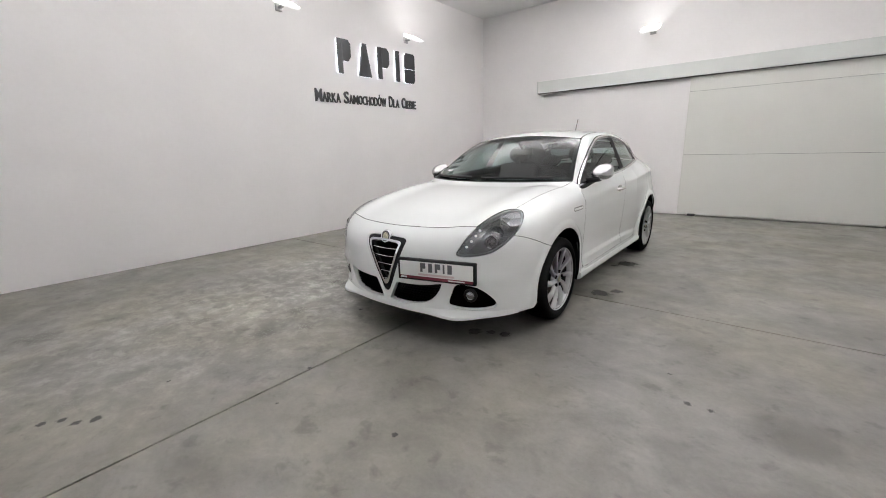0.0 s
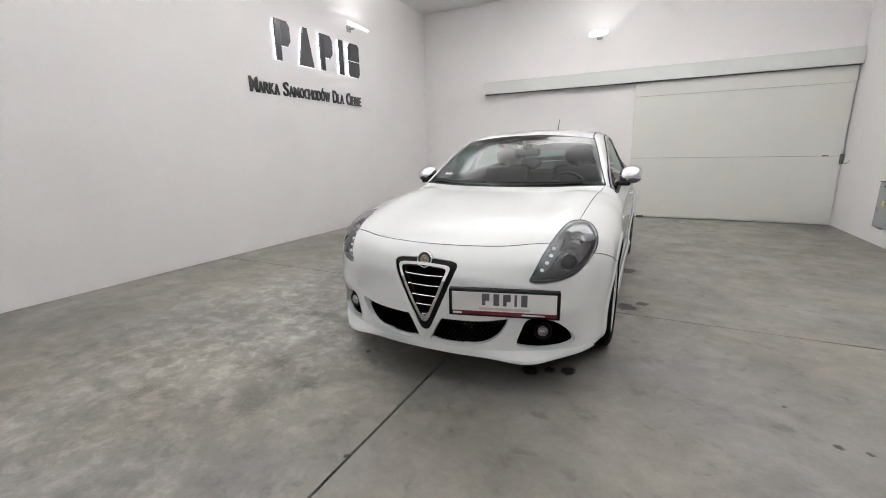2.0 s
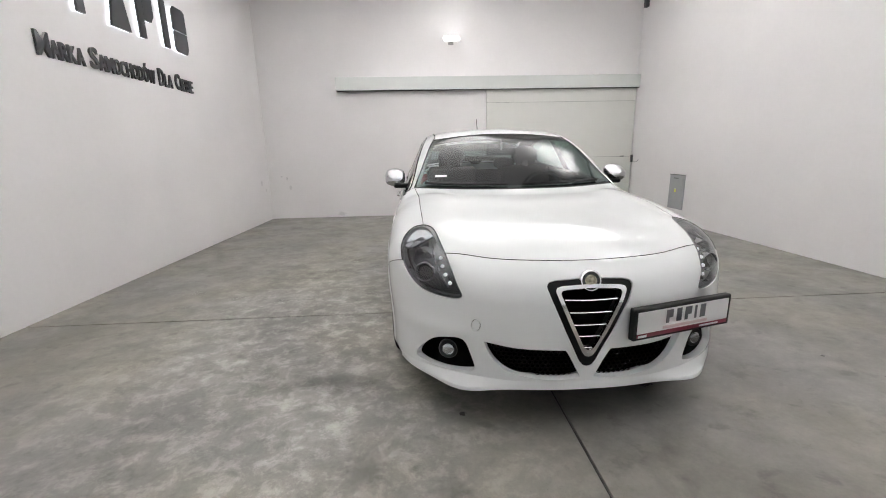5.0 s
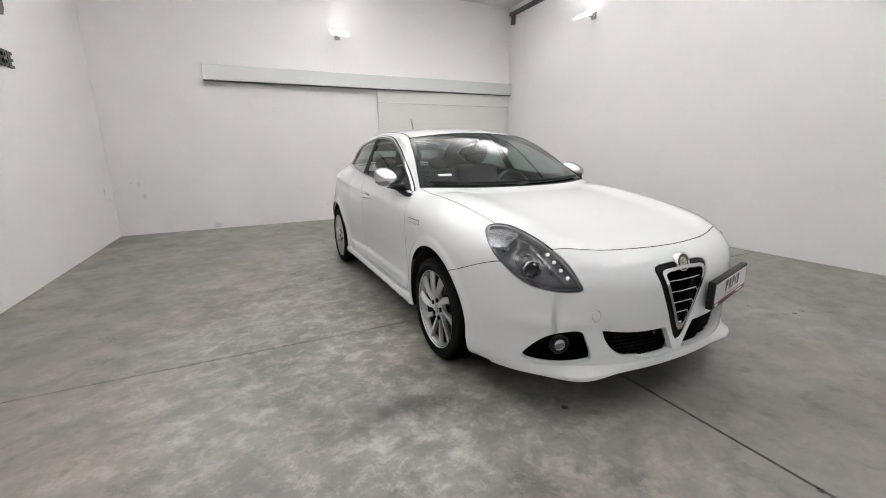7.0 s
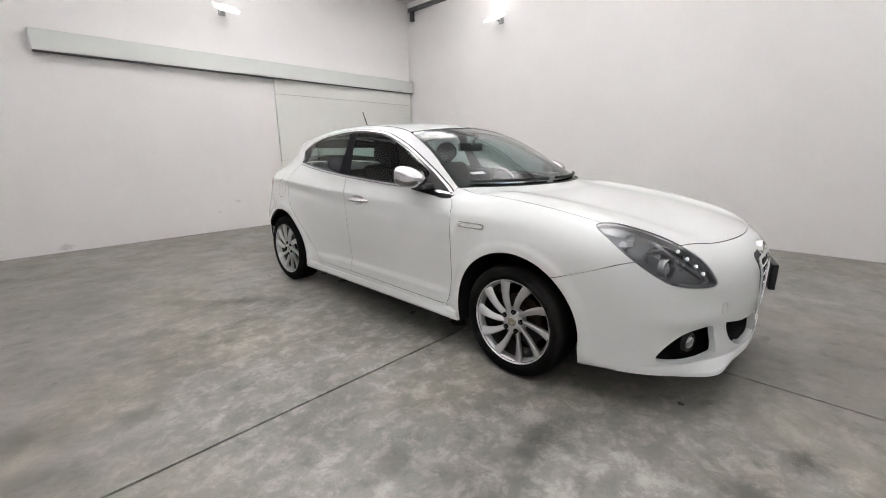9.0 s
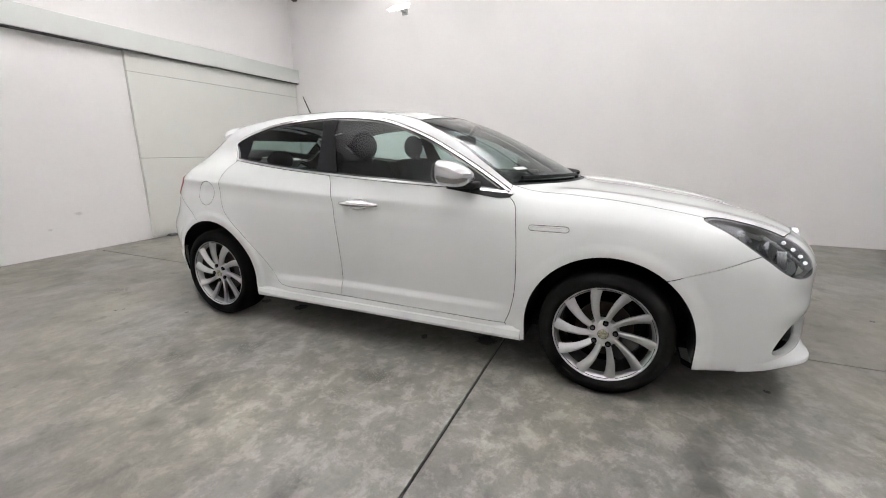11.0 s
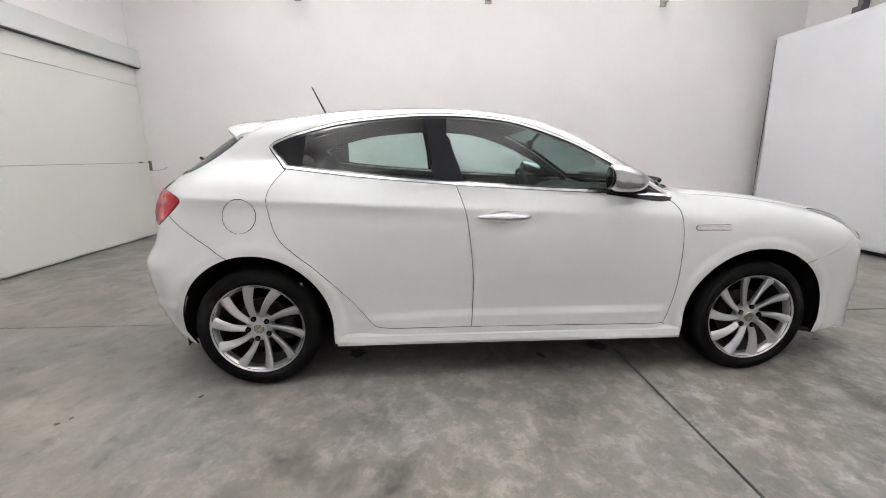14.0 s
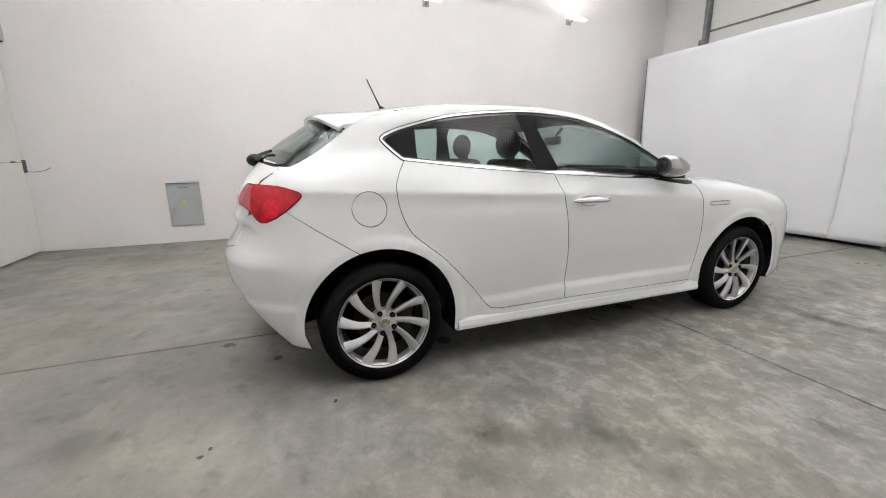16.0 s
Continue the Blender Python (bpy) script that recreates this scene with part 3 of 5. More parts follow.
FUEL = np.array([(2.680 + 0.083 * math.cos(a), 0.897 + 0.083 * math.sin(a)) for a in np.linspace(0, 2 * math.pi, 40, endpoint=False)])
LAMP3 = np.array([(-0.765, -0.390, 0.862), (-0.71, -0.372, 0.882), (-0.66, -0.440, 0.881), (-0.632, -0.56, 0.855), (-0.608, -0.69, 0.808), (-0.580, -0.785, 0.745),
                  (-0.556, -0.835, 0.680), (-0.542, -0.852, 0.638), (-0.582, -0.832, 0.624), (-0.663, -0.768, 0.628), (-0.730, -0.698, 0.652), (-0.780, -0.615, 0.708), (-0.803, -0.510, 0.785)])
LAMP = spline(CORNER.flat(LAMP3), 0.012, True)
LAMP_ON = meet(*CORNER.rays(LAMP), 0, CORNER.far)[0]
SIDE_LINE = on_top(spline([(-0.742, 0.50), (-0.728, 0.42), (-0.712, 0.25), (-0.706, 0.0), (-0.700, -0.2), (-0.694, -0.37), (-0.70, -0.52)]))
BUMP_LINE = on_side(spline([(-0.15, 0.60), (-0.25, 0.628), (-0.404, 0.684), (-0.53, 0.732), (-0.62, 0.755)]))
TAIL3 = np.array([(-0.40, 3.27, 0.915), (-0.42, 3.18, 1.005), (-0.50, 3.134, 1.014), (-0.64, 3.085, 1.012), (-0.741, 3.027, 0.998), (-0.800, 2.985, 0.974), (-0.806, 3.03, 0.928),
                  (-0.782, 3.106, 0.872), (-0.737, 3.177, 0.840), (-0.690, 3.21, 0.846), (-0.62, 3.222, 0.885), (-0.52, 3.25, 0.905)])
TAIL = spline(REAR.flat(TAIL3), 0.012, True)
TAIL_ON = meet(*REAR.rays(TAIL), 0, REAR.far)[0]
REAR_LINE = on_side(spline([(2.68, 0.65), (2.743, 0.690), (2.90, 0.79), (3.05, 0.893), (3.09, 0.91)]))
ROOF_EDGE = on_top(spline([(-0.742, 0.50), (-0.66, 0.77), (-0.60, 1.0), (-0.552, 1.19), (-0.548, 1.45), (-0.552, 1.75), (-0.545, 2.1), (-0.538, 2.42), (-0.555, 2.60), (-0.578, 2.725), (-0.587, 2.80), (-0.603, 2.89), (-0.617, 2.97), (-0.608, 3.03), (-0.56, 3.10)]))

# body panels
hood_front = [(l, -0.852 + 0.40 * l * l) for l in np.linspace(-0.60, 0.60, 25)]
hood_line = np.vstack([hood_front, [(0.65, -0.65)], (SIDE_LINE * MIRROR)[::-1, :2], [(l, 0.215 + 0.50 * l * l) for l in np.linspace(0.735, -0.735, 31)], SIDE_LINE[:, :2], [(-0.65, -0.65)]])
lamp_top = [LAMP_ON[:, :2], (LAMP_ON * MIRROR)[:, :2]]
panel("hood", ABOVE, hood_line, M_PAINT, CAR, lamp_top, "white bonnet with a soft crease", h=0.02, rim=M_GAPSHADE)

fender = np.vstack([SIDE_LINE, BUMP_LINE[::-1], on_side([(-0.1, 0.45), (0.2, 0.3), (0.3, 0.20), (0.42, 0.20)]), on_side(spline([(0.489, 0.296), (0.462, 0.37), (0.440, 0.50), (0.438, 0.70), (0.450, 0.870), (0.466, 0.925), (0.512, 0.968)]))])
panel("fender", FENDER, FENDER.flat(fender), M_PAINT, CAR, [FENDER.flat(LAMP_ON), FENDER.flat(on_side(ARCH_F))], both=True, h=0.015, rim=M_GAPSHADE)

door_f = panel("front_door", SIDE, DOOR_F, M_PAINT, CAR, (), both=True, h=0.014, rim=M_GAPSHADE)
panel("rear_door", SIDE, DOOR_B, M_PAINT, CAR, (), both=True, h=0.014, rim=M_GAPSHADE)
quarter = np.vstack([ROOF_EDGE[:, 1:], [(3.09, 0.93)], REAR_LINE[::-1, 1:], [(2.4, 0.5), (2.3, 0.25), (2.2, 0.2), (0.42, 0.2), (0.489, 0.296)], spline([(0.462, 0.37), (0.440, 0.50), (0.438, 0.70), (0.450, 0.870), (0.466, 0.925), (0.505, 0.966)])])
frame_holes = [grown(DLO, 0.004), DOOR_F, DOOR_B, ARCH_B, TAIL_ON[:, 1:]]
side_frame = panel("side_frame", SIDE, quarter, M_PAINT, CAR, frame_holes + [FUEL], "white pillar, roof rail and rear quarter panel", h=0.014, rim=M_GAPSHADE)
part("side_frame", skin_mesh("side_frame", skin(SIDE, quarter, frame_holes, h=0.014), M_PAINT, True, M_GAPSHADE), M_PAINT, CAR, "white pillar, roof rail and rear quarter panel")
panel("fuel_flap", SIDE, FUEL, M_PAINT, side_frame, (), depth=0.008, rim=M_GAPSHADE)

screen_top = [(l, 1.075 + 0.14 * l * l) for l in np.linspace(-0.545, 0.545, 25)]
screen_base = [(l, 0.240 + 0.50 * l * l) for l in np.linspace(0.728, -0.728, 31)]
edge_r = ROOF_EDGE[(ROOF_EDGE[:, 1] > 0.52) & (ROOF_EDGE[:, 1] < 1.10)][:, :2]
screen = np.vstack([edge_r, screen_top, (edge_r * [-1, 1])[::-1], screen_base])
panel("windscreen", ABOVE, screen, G_FRONT, CAR, (), "tinted windscreen", gap=0.003, depth=0.0, offset=-0.002).visible_shadow = False
shrunk = grown(screen, -0.035)
shrunk[:, 1] = np.minimum(shrunk[:, 1], 1.04 + 0.14 * shrunk[:, 0] ** 2)
panel("windscreen_border", ABOVE, screen, M_GLOSSB, CAR, [shrunk], "black glazing border", gap=0.003, depth=0.0, offset=-0.005, h=0.02)
roof_r = ROOF_EDGE[(ROOF_EDGE[:, 1] > 1.115) & (ROOF_EDGE[:, 1] < 2.46)][:, :2]
roof = np.vstack([roof_r, [(l, 2.46) for l in np.linspace(-0.53, 0.53, 20)], (roof_r * [-1, 1])[::-1], screen_top[::-1]])
panel("roof", ABOVE, roof, M_PAINT, CAR, (), rim=M_GAPSHADE)
hatch_r = ROOF_EDGE[(ROOF_EDGE[:, 1] > 2.46) & (ROOF_EDGE[:, 1] < 2.74)][:, :2]
panel("roof_tail", ABOVE, np.vstack([hatch_r, [(l, 2.74) for l in np.linspace(-0.57, 0.57, 20)], (hatch_r * [-1, 1])[::-1], [(l, 2.46) for l in np.linspace(0.53, -0.53, 20)]]), M_PAINT, CAR, ())
glass_r = ROOF_EDGE[(ROOF_EDGE[:, 1] > 2.74) & (ROOF_EDGE[:, 1] < 3.02)][:, :2]
rear_glass = np.vstack([glass_r, [(l, 3.165 - 0.135 * (l / 0.6) ** 2) for l in np.linspace(-0.595, 0.595, 25)], (glass_r * [-1, 1])[::-1]])
panel("rear_window", ABOVE, rear_glass, G_REAR, CAR, (), "dark tinted rear window", depth=0.0).visible_shadow = False
panel("rear_window_border", ABOVE, rear_glass, M_GLOSSB, CAR, [grown(rear_glass, -0.075)], "black border of the rear window", depth=0.0, offset=-0.004, h=0.025)

# front bumper with its openings
GRILLE = FRONT.flat(np.array([(l, -0.95, z) for l, z in outline([(-0.150, 0.722), (0.0, 0.728), (0.150, 0.722)], [(0.178, 0.715), (0.186, 0.700), (0.178, 0.678)],
                                                                 [(0.10, 0.50), (0.036, 0.362)], [(0.02, 0.340), (0.0, 0.334), (-0.02, 0.340)], [(-0.036, 0.362), (-0.10, 0.50)], [(-0.178, 0.678), (-0.186, 0.700), (-0.178, 0.715)], step=0.012)]))
INLET3 = np.array([(-0.445, -0.895, 0.442), (-0.30, -0.935, 0.420), (-0.10, -0.96, 0.412), (-0.075, -0.963, 0.37), (-0.032, -0.964, 0.285), (-0.12, -0.96, 0.274), (-0.22, -0.95, 0.280), (-0.33, -0.93, 0.305), (-0.395, -0.91, 0.350), (-0.43, -0.90, 0.40)])
INLET = outline(FRONT.flat(INLET3[:3]), FRONT.flat(INLET3[2:5]), FRONT.flat(INLET3[4:]), step=0.012)
FOG3 = np.array([(-0.735, -0.69, 0.300), (-0.715, -0.715, 0.352), (-0.66, -0.768, 0.412), (-0.60, -0.812, 0.438), (-0.535, -0.852, 0.440), (-0.505, -0.868, 0.375), (-0.487, -0.876, 0.308), (-0.515, -0.865, 0.291), (-0.60, -0.81, 0.277), (-0.69, -0.74, 0.280)])
FOG = spline(FRONT.flat(FOG3), 0.012, True)
flip = np.array([-1, 1])
hood_on = on_top(hood_front)
right_edge = np.vstack([on_side([(-0.30, 0.10), (-0.2, 0.30), (-0.12, 0.52)]), BUMP_LINE, [(-0.66, -0.70, 0.76)]])
bumper = np.vstack([FRONT.flat(right_edge), FRONT.flat(hood_on), FRONT.flat(right_edge * MIRROR)[::-1]])
bumper = np.vstack([bumper, [(a, 0.10) for a in np.linspace(bumper[-1, 0], bumper[0, 0], 60)[1:-1]]])
arch3 = on_side(ARCH_F)
TOW = FRONT.flat(np.array([(-0.481 + 0.026 * math.cos(t), -0.889 + 0.010 * math.cos(t), 0.518 + 0.026 * math.sin(t)) for t in np.linspace(0, 2 * math.pi, 28, endpoint=False)]))
cuts = [GRILLE, TOW]
for q in (INLET, FOG, FRONT.flat(LAMP_ON), FRONT.flat(arch3)):
    cuts += [q, q * flip]
front_bumper = panel("front_bumper", FRONT, bumper, M_PAINT, CAR, cuts, "white front bumper with dark air inlets", h=0.018, depth=0.03, rim=M_GAPSHADE, arches_only=True)

panel("tow_cap", FRONT, TOW, M_PAINT, front_bumper, (), "round white tow-eye cover", h=0.012, gap=0.0012, depth=0.006)
# lower lip: a thin blade that juts out under the fog lamps
bm, rows = bmesh.new(), []
for l in np.linspace(-0.845, 0.845, 61):
    e = abs(l)
    out = 0.006 + 0.046 * math.exp(-(((e - 0.52) / 0.12) ** 2)) - 0.006 * max(0.0, (e - 0.7) / 0.15)
    z = 0.226 - 0.010 * math.exp(-(((e - 0.56) / 0.17) ** 2))
    a = FRONT.flat(np.array([(l, -0.955 + 0.385 * (e / 0.9) ** 2.5 + 0.09 * (e / 0.9) ** 8, 0.0)]))[0, 0]
    q = meet(*FRONT.rays(np.array([(a, 0.272), (a, 0.245)])), 0, FRONT.far)[0]
    d = np.array([math.sin(a / 0.9), -math.cos(a / 0.9), 0])
    w = q[1] * [1, 1, 0]
    rows.append([q[0] - d * 0.004, q[0] * [1, 1, 0] + d * (out * 0.35) + [0, 0, 0.5 * (0.272 + z) + 0.004], w + d * (out * 0.93) + [0, 0, z + 0.016], w + d * out + [0, 0, z + 0.006], w + d * out * 0.96 + [0, 0, z - 0.002], w - d * 0.05 + [0, 0, z - 0.008], w - d * 0.09 + [0, 0, z + 0.03]])
grid(bm, rows)
part("front_lip", bm, M_PAINT, front_bumper, "white lower lip of the bumper", 35)

# rear bumper and tailgate
rear_edge = np.vstack([on_side([(2.95, 0.10), (2.85, 0.35), (2.75, 0.55)]), REAR_LINE, [(-0.60, 3.22, 0.87), (-0.50, 3.27, 0.80), (-0.46, 3.30, 0.70), (-0.30, 3.36, 0.665)]])
rear_low = [REAR.flat(np.array((l, 3.385 - 0.31 * abs(l / 0.9) ** 3, z))) for l, z in ((0.84, 0.10), (0.825, 0.225), (0.75, 0.32), (0.67, 0.41), (0.58, 0.47), (0.45, 0.495), (0.0, 0.50), (-0.45, 0.495), (-0.58, 0.47), (-0.67, 0.41), (-0.75, 0.32), (-0.825, 0.225), (-0.84, 0.10))]
rb = np.vstack([REAR.flat(rear_edge), REAR.flat(rear_edge * MIRROR)[::-1]])
arch4 = on_side(ARCH_B)
toe = REAR.flat(np.array([(-0.86, 2.30, 0.0), (-0.86, 2.30, 0.34), (-0.86, 2.70, 0.34), (-0.86, WB + 0.362, 0.34), (-0.86, WB + 0.362, 0.0)]))
rear_bumper = panel("rear_bumper", REAR, np.vstack([rb, rear_low]), M_PAINT, CAR, [REAR.flat(arch4), REAR.flat(arch4) * flip, toe, toe * flip, TAIL, TAIL * flip], h=0.02, gap=0.0014, depth=0.012, rim=M_GAPSHADE)
panel("diffuser", REAR, np.vstack([rear_low[2:-2], REAR.flat(np.array([(-0.745, 3.21, 0.30), (-0.66, 3.27, 0.378), (-0.57, 3.31, 0.435), (-0.45, 3.345, 0.458), (0.0, 3.385, 0.465), (0.45, 3.345, 0.458), (0.57, 3.31, 0.435), (0.66, 3.27, 0.378), (0.745, 3.21, 0.30)]))]), M_BLACK, rear_bumper, (), "black plastic lower bumper", offset=-0.035, depth=0.0)
gate = np.vstack([REAR.flat(rear_edge[-4:]), REAR.flat(rear_edge[-4:] * MIRROR)[::-1], REAR.flat(np.array([(0.56, 3.13, 1.03), (0.575, 3.06, 1.09), (0.40, 3.11, 1.108), (0.20, 3.155, 1.12), (0.0, 3.17, 1.125), (-0.20, 3.155, 1.12), (-0.40, 3.11, 1.108), (-0.575, 3.06, 1.09), (-0.56, 3.13, 1.03)]))])
for sg in (1, -1):
    corner = REAR.flat(np.array([(-0.40, 3.20, 0.99), (-0.42, 3.14, 1.10), (-0.60, 3.03, 1.10), (-0.68, 3.02, 1.06), (-0.70, 3.06, 0.97)]) * [sg, 1, 1])
    panel("lamp_surround", REAR, corner, M_PAINT, CAR, (), "white sheet metal round the tail lamp", gap=0.0, depth=0.0, offset=-0.005)
panel("tailgate", REAR, gate, M_PAINT, CAR, [TAIL, TAIL * flip], "white tailgate", rim=M_GAPSHADE)

# side windows
belt_trim = grown(DLO, -0.012)
panel("window_trim", SIDE, DLO, M_CHROME, CAR, [belt_trim], "bright metal window surround", both=True, h=0.012, gap=0.0005, depth=0.010, offset=0.004)
glass_area = grown(DLO, -0.022)
B_POST = outline([(1.655, 1.30), (1.645, 1.45)], [(1.79, 1.45), (1.745, 1.25), (1.715, 1.0)], [(1.545, 1.0), (1.60, 1.15)])
REAR_POST = outline([(2.37, 1.45), (2.40, 1.05)], [(2.60, 1.05), (2.60, 1.45)])
MIRROR_FOOT = outline([(0.40, 0.90), (0.40, 1.20)], [(0.735, 1.20), (0.735, 0.90)])
panel("window_seal", SIDE, belt_trim, M_GLOSSB, CAR, [grown(DLO, -0.024)], "black rubber window seal", both=True, h=0.012, gap=0.0, depth=0.0, offset=-0.003)


def within(poly, cut):
    """The part of a line's area inside cut, by the area outside as a hole."""
    far = np.array([(-9, -9), (9, -9), (9, 9), (-9, 9)], float)
    return poly, np.vstack([far, far[:1], cut, cut[:1]])


for nm, cut in (("pillar_trim", B_POST), ("quarter_trim", REAR_POST), ("mirror_foot", MIRROR_FOOT)):
    panel(nm, SIDE, glass_area, M_POST if nm != "mirror_foot" else M_BLACK, CAR, [within(glass_area, cut)[1]], "gloss black window post cover", both=True, h=0.02, gap=0.0, depth=0.0, offset=-0.001)
front_pane = panel("front_side_window", SIDE, glass_area, G_SIDE, CAR, [np.vstack([[(-9, -9), (-9, 9), (0.735, 9), (0.735, 0.5), (1.53, 0.5), (1.53, 1.0), (1.60, 1.15), (1.650, 1.30), (1.645, 9), (9, 9), (9, -9)]])], "tinted side window", both=True, gap=0.0, depth=0.0, offset=-0.006)
rear_pane = panel("rear_side_window", SIDE, glass_area, G_SIDE, CAR, [np.vstack([[(-9, -9), (-9, 9), (1.80, 9), (1.79, 1.45), (1.745, 1.25), (1.715, 1.0), (1.715, 0.5), (2.40, 0.5), (2.40, 1.05), (2.37, 1.45), (2.37, 9), (9, 9), (9, -9)]])], "tinted side window", both=True, gap=0.0, depth=0.0, offset=-0.006)
for w in front_pane + rear_pane:
    w.visible_shadow = False

# lamps
for k in (0, 1):
    side = lambda name, data, mat, par, label="": part(name, skin_mesh(name, data, mat, k == 1), mat, par, label)
    head = side("headlamp", skin(CORNER, LAMP, (), h=0.022, depth=0.0, offset=-0.001), G_LAMP, CAR, "teardrop headlamp under a clear cover")
    head.visible_shadow = False
    side("lamp_bowl", skin(CORNER, grown(LAMP, 0.001), (), h=0.02, depth=0.0, offset=-0.062), M_HOUSE, head, "dark grey lamp housing")
    side("lamp_rim", skin(CORNER, LAMP, [grown(LAMP, -0.013)], h=0.012, depth=0.03, offset=-0.004), M_HOUSE, head)
    tail = side("tail_lamp", skin(REAR, TAIL, (), h=0.02, offset=0.004, depth=0.02), M_RED, CAR, "red tail lamp")
    cutx = REAR.flat(np.array([(-0.60, 3.2, 0.95)]))[0, 0]
    side("reversing_lens", skin(REAR, grown(TAIL, -0.008), [np.array([(-19, -9), (cutx - 3.4756, -9), (cutx + 2.8245, 9), (-19, 9)])], h=0.02, gap=0.0, offset=0.0055, depth=0.002), M_PINK, tail, "pale red inner lens")
    hub = REAR.flat(np.array([(-0.735, 3.13, 0.905)]))[0]
    ROUND = hub + np.array([(0.050 * math.cos(a), 0.043 * math.sin(a)) for a in np.linspace(0, 2 * math.pi, 28, endpoint=False)])
    side("brake_lens", skin(REAR, ROUND, (), h=0.012, gap=0.0, offset=0.0058, depth=0.002), M_BRAKE, tail, "bright red round lens")
    # projector, reflector bowls and running lights behind the cover
    sgn = -1 if k == 0 else 1

    def lamp_point(l, s, z, inward):
        q = meet(*CORNER.rays(CORNER.flat(np.array([(l, s, z)]))), 0, CORNER.far)[0]
        return (q - skin_normal(q) * inward)[0] * [-sgn, 1, 1]
    axis = Vector((0.25 * sgn, -1.0, 0.12)).normalized()
    turn = axis.to_track_quat("X", "Z").to_matrix().to_4x4()
    wing = np.array(LAMP)
    mid = wing.mean(0)
    # silver side bezel at the outer rear end, dark mask at the lower front end
    side("lamp_bezel", skin(CORNER, grown(LAMP, -0.010), [np.array([mid + (-9, -9), mid + (9, -9), mid + (9, -0.02), mid + (0.115, 0.045), mid + (0.075, 0.11), mid + (0.05, 9), mid + (-9, 9)])], h=0.018, gap=0.0, depth=0.010, offset=-0.014), M_BEZEL, head, "silver lamp bezel")
    for (l, s, z), r, nm in (((-0.700, -0.69, 0.715), 0.047, "projector"), ((-0.675, -0.60, 0.765), 0.046, "bowl"), ((-0.690, -0.50, 0.828), 0.038, "reflector")):
        c = Vector(lamp_point(l, s, z, 0.030 if nm == "projector" else 0.040))
        put = Matrix.Translation(c) @ turn
        if nm != "projector":
            bm = lathe(bmesh.new(), [(r, 0.008), (r * 0.93, 0.0), (r * 0.75, -0.016), (r * 0.45, -0.026), (0.001, -0.030)], 32)
            bmesh.ops.transform(bm, matrix=put, verts=bm.verts)
            part("reflector_bowl", bm, M_REFL, head, "bright reflector bowl", 50)
            continue
        bm = lathe(bmesh.new(), [(r * 0.84, 0.008), (r * 0.92, 0.012), (r, 0.008), (r, -0.02), (r * 0.88, -0.02), (r * 0.84, 0.008)], 36)
        bmesh.ops.transform(bm, matrix=put, verts=bm.verts)
        part("projector_ring", bm, M_BEZEL, head, "grey ring round the lens", 35)
        bm = ball(bmesh.new(), Matrix.Translation(c - axis * 0.014) @ axis.to_track_quat("Z", "Y").to_matrix().to_4x4() @ Matrix.Diagonal((r * 0.84, r * 0.84, r * 0.42, 1)))
        part("projector_lens", bm, M_GLOSSB, head, "dark glass lens", 60)
    fin = [Vector(lamp_point(-0.655 + 0.045 * f, -0.60 - 0.215 * f, 0.822 - 0.155 * f, 0.020 + 0.012 * math.sin(math.pi * f))) for f in np.linspace(0, 1, 9)]
    part("divider", tube(bmesh.new(), fin, 0.0055, 8, 1.6), M_BEZEL, head, "thin silver divider", 50)
    for i in range(4):
        f = i / 3
        c = Vector(lamp_point(-0.622 + 0.030 * f, -0.700 - 0.108 * f, 0.785 - 0.098 * f, 0.014))
        bm = ball(bmesh.new(), Matrix.Translation(c) @ Matrix.Diagonal((0.0095, 0.0085, 0.0085, 1)), 12, 8)
        part("running_light", bm, M_LED, head, "small round light-emitting diode", 60)

# grille, inlets and fog lamps
def drawn_in(poly, k):
    """The grille's line drawn in towards its middle."""
    return np.array((0.0, 0.603)) + (poly - (0.0, 0.603)) * k


grille = panel("grille", FRONT, GRILLE, M_BLACK, front_bumper, [drawn_in(GRILLE, 0.70)], "shield grille with a bright frame", h=0.014, gap=0.0, depth=0.045, offset=-0.006)
panel("grille_frame", FRONT, drawn_in(GRILLE, 0.815), M_CHROME, grille, [drawn_in(GRILLE, 0.700)], "bright metal frame", h=0.01, gap=0.0, depth=0.025, offset=0.006)
# black sheet in place of the shade behind the bars
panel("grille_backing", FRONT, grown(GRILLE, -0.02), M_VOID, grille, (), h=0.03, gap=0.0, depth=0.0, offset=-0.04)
for i, (z, w) in enumerate(((0.652, 0.110), (0.597, 0.090), (0.541, 0.068), (0.489, 0.046), (0.434, 0.024))):
    ls = np.linspace(-w, w, 17)
    c = np.stack([ls, ls * 0, z - 0.012 + 0.30 * ls**2], -1)
    q = meet(*FRONT.rays(FRONT.flat(c - [0, 0.95, 0])), 0, FRONT.far)[0]
    bm = tube(bmesh.new(), [(a, b + 0.008, zz) for a, b, zz in q], 0.0062, 8, 0.55)
    part("grille_bar", bm, M_CHROME, grille, "bright horizontal bar", 60)
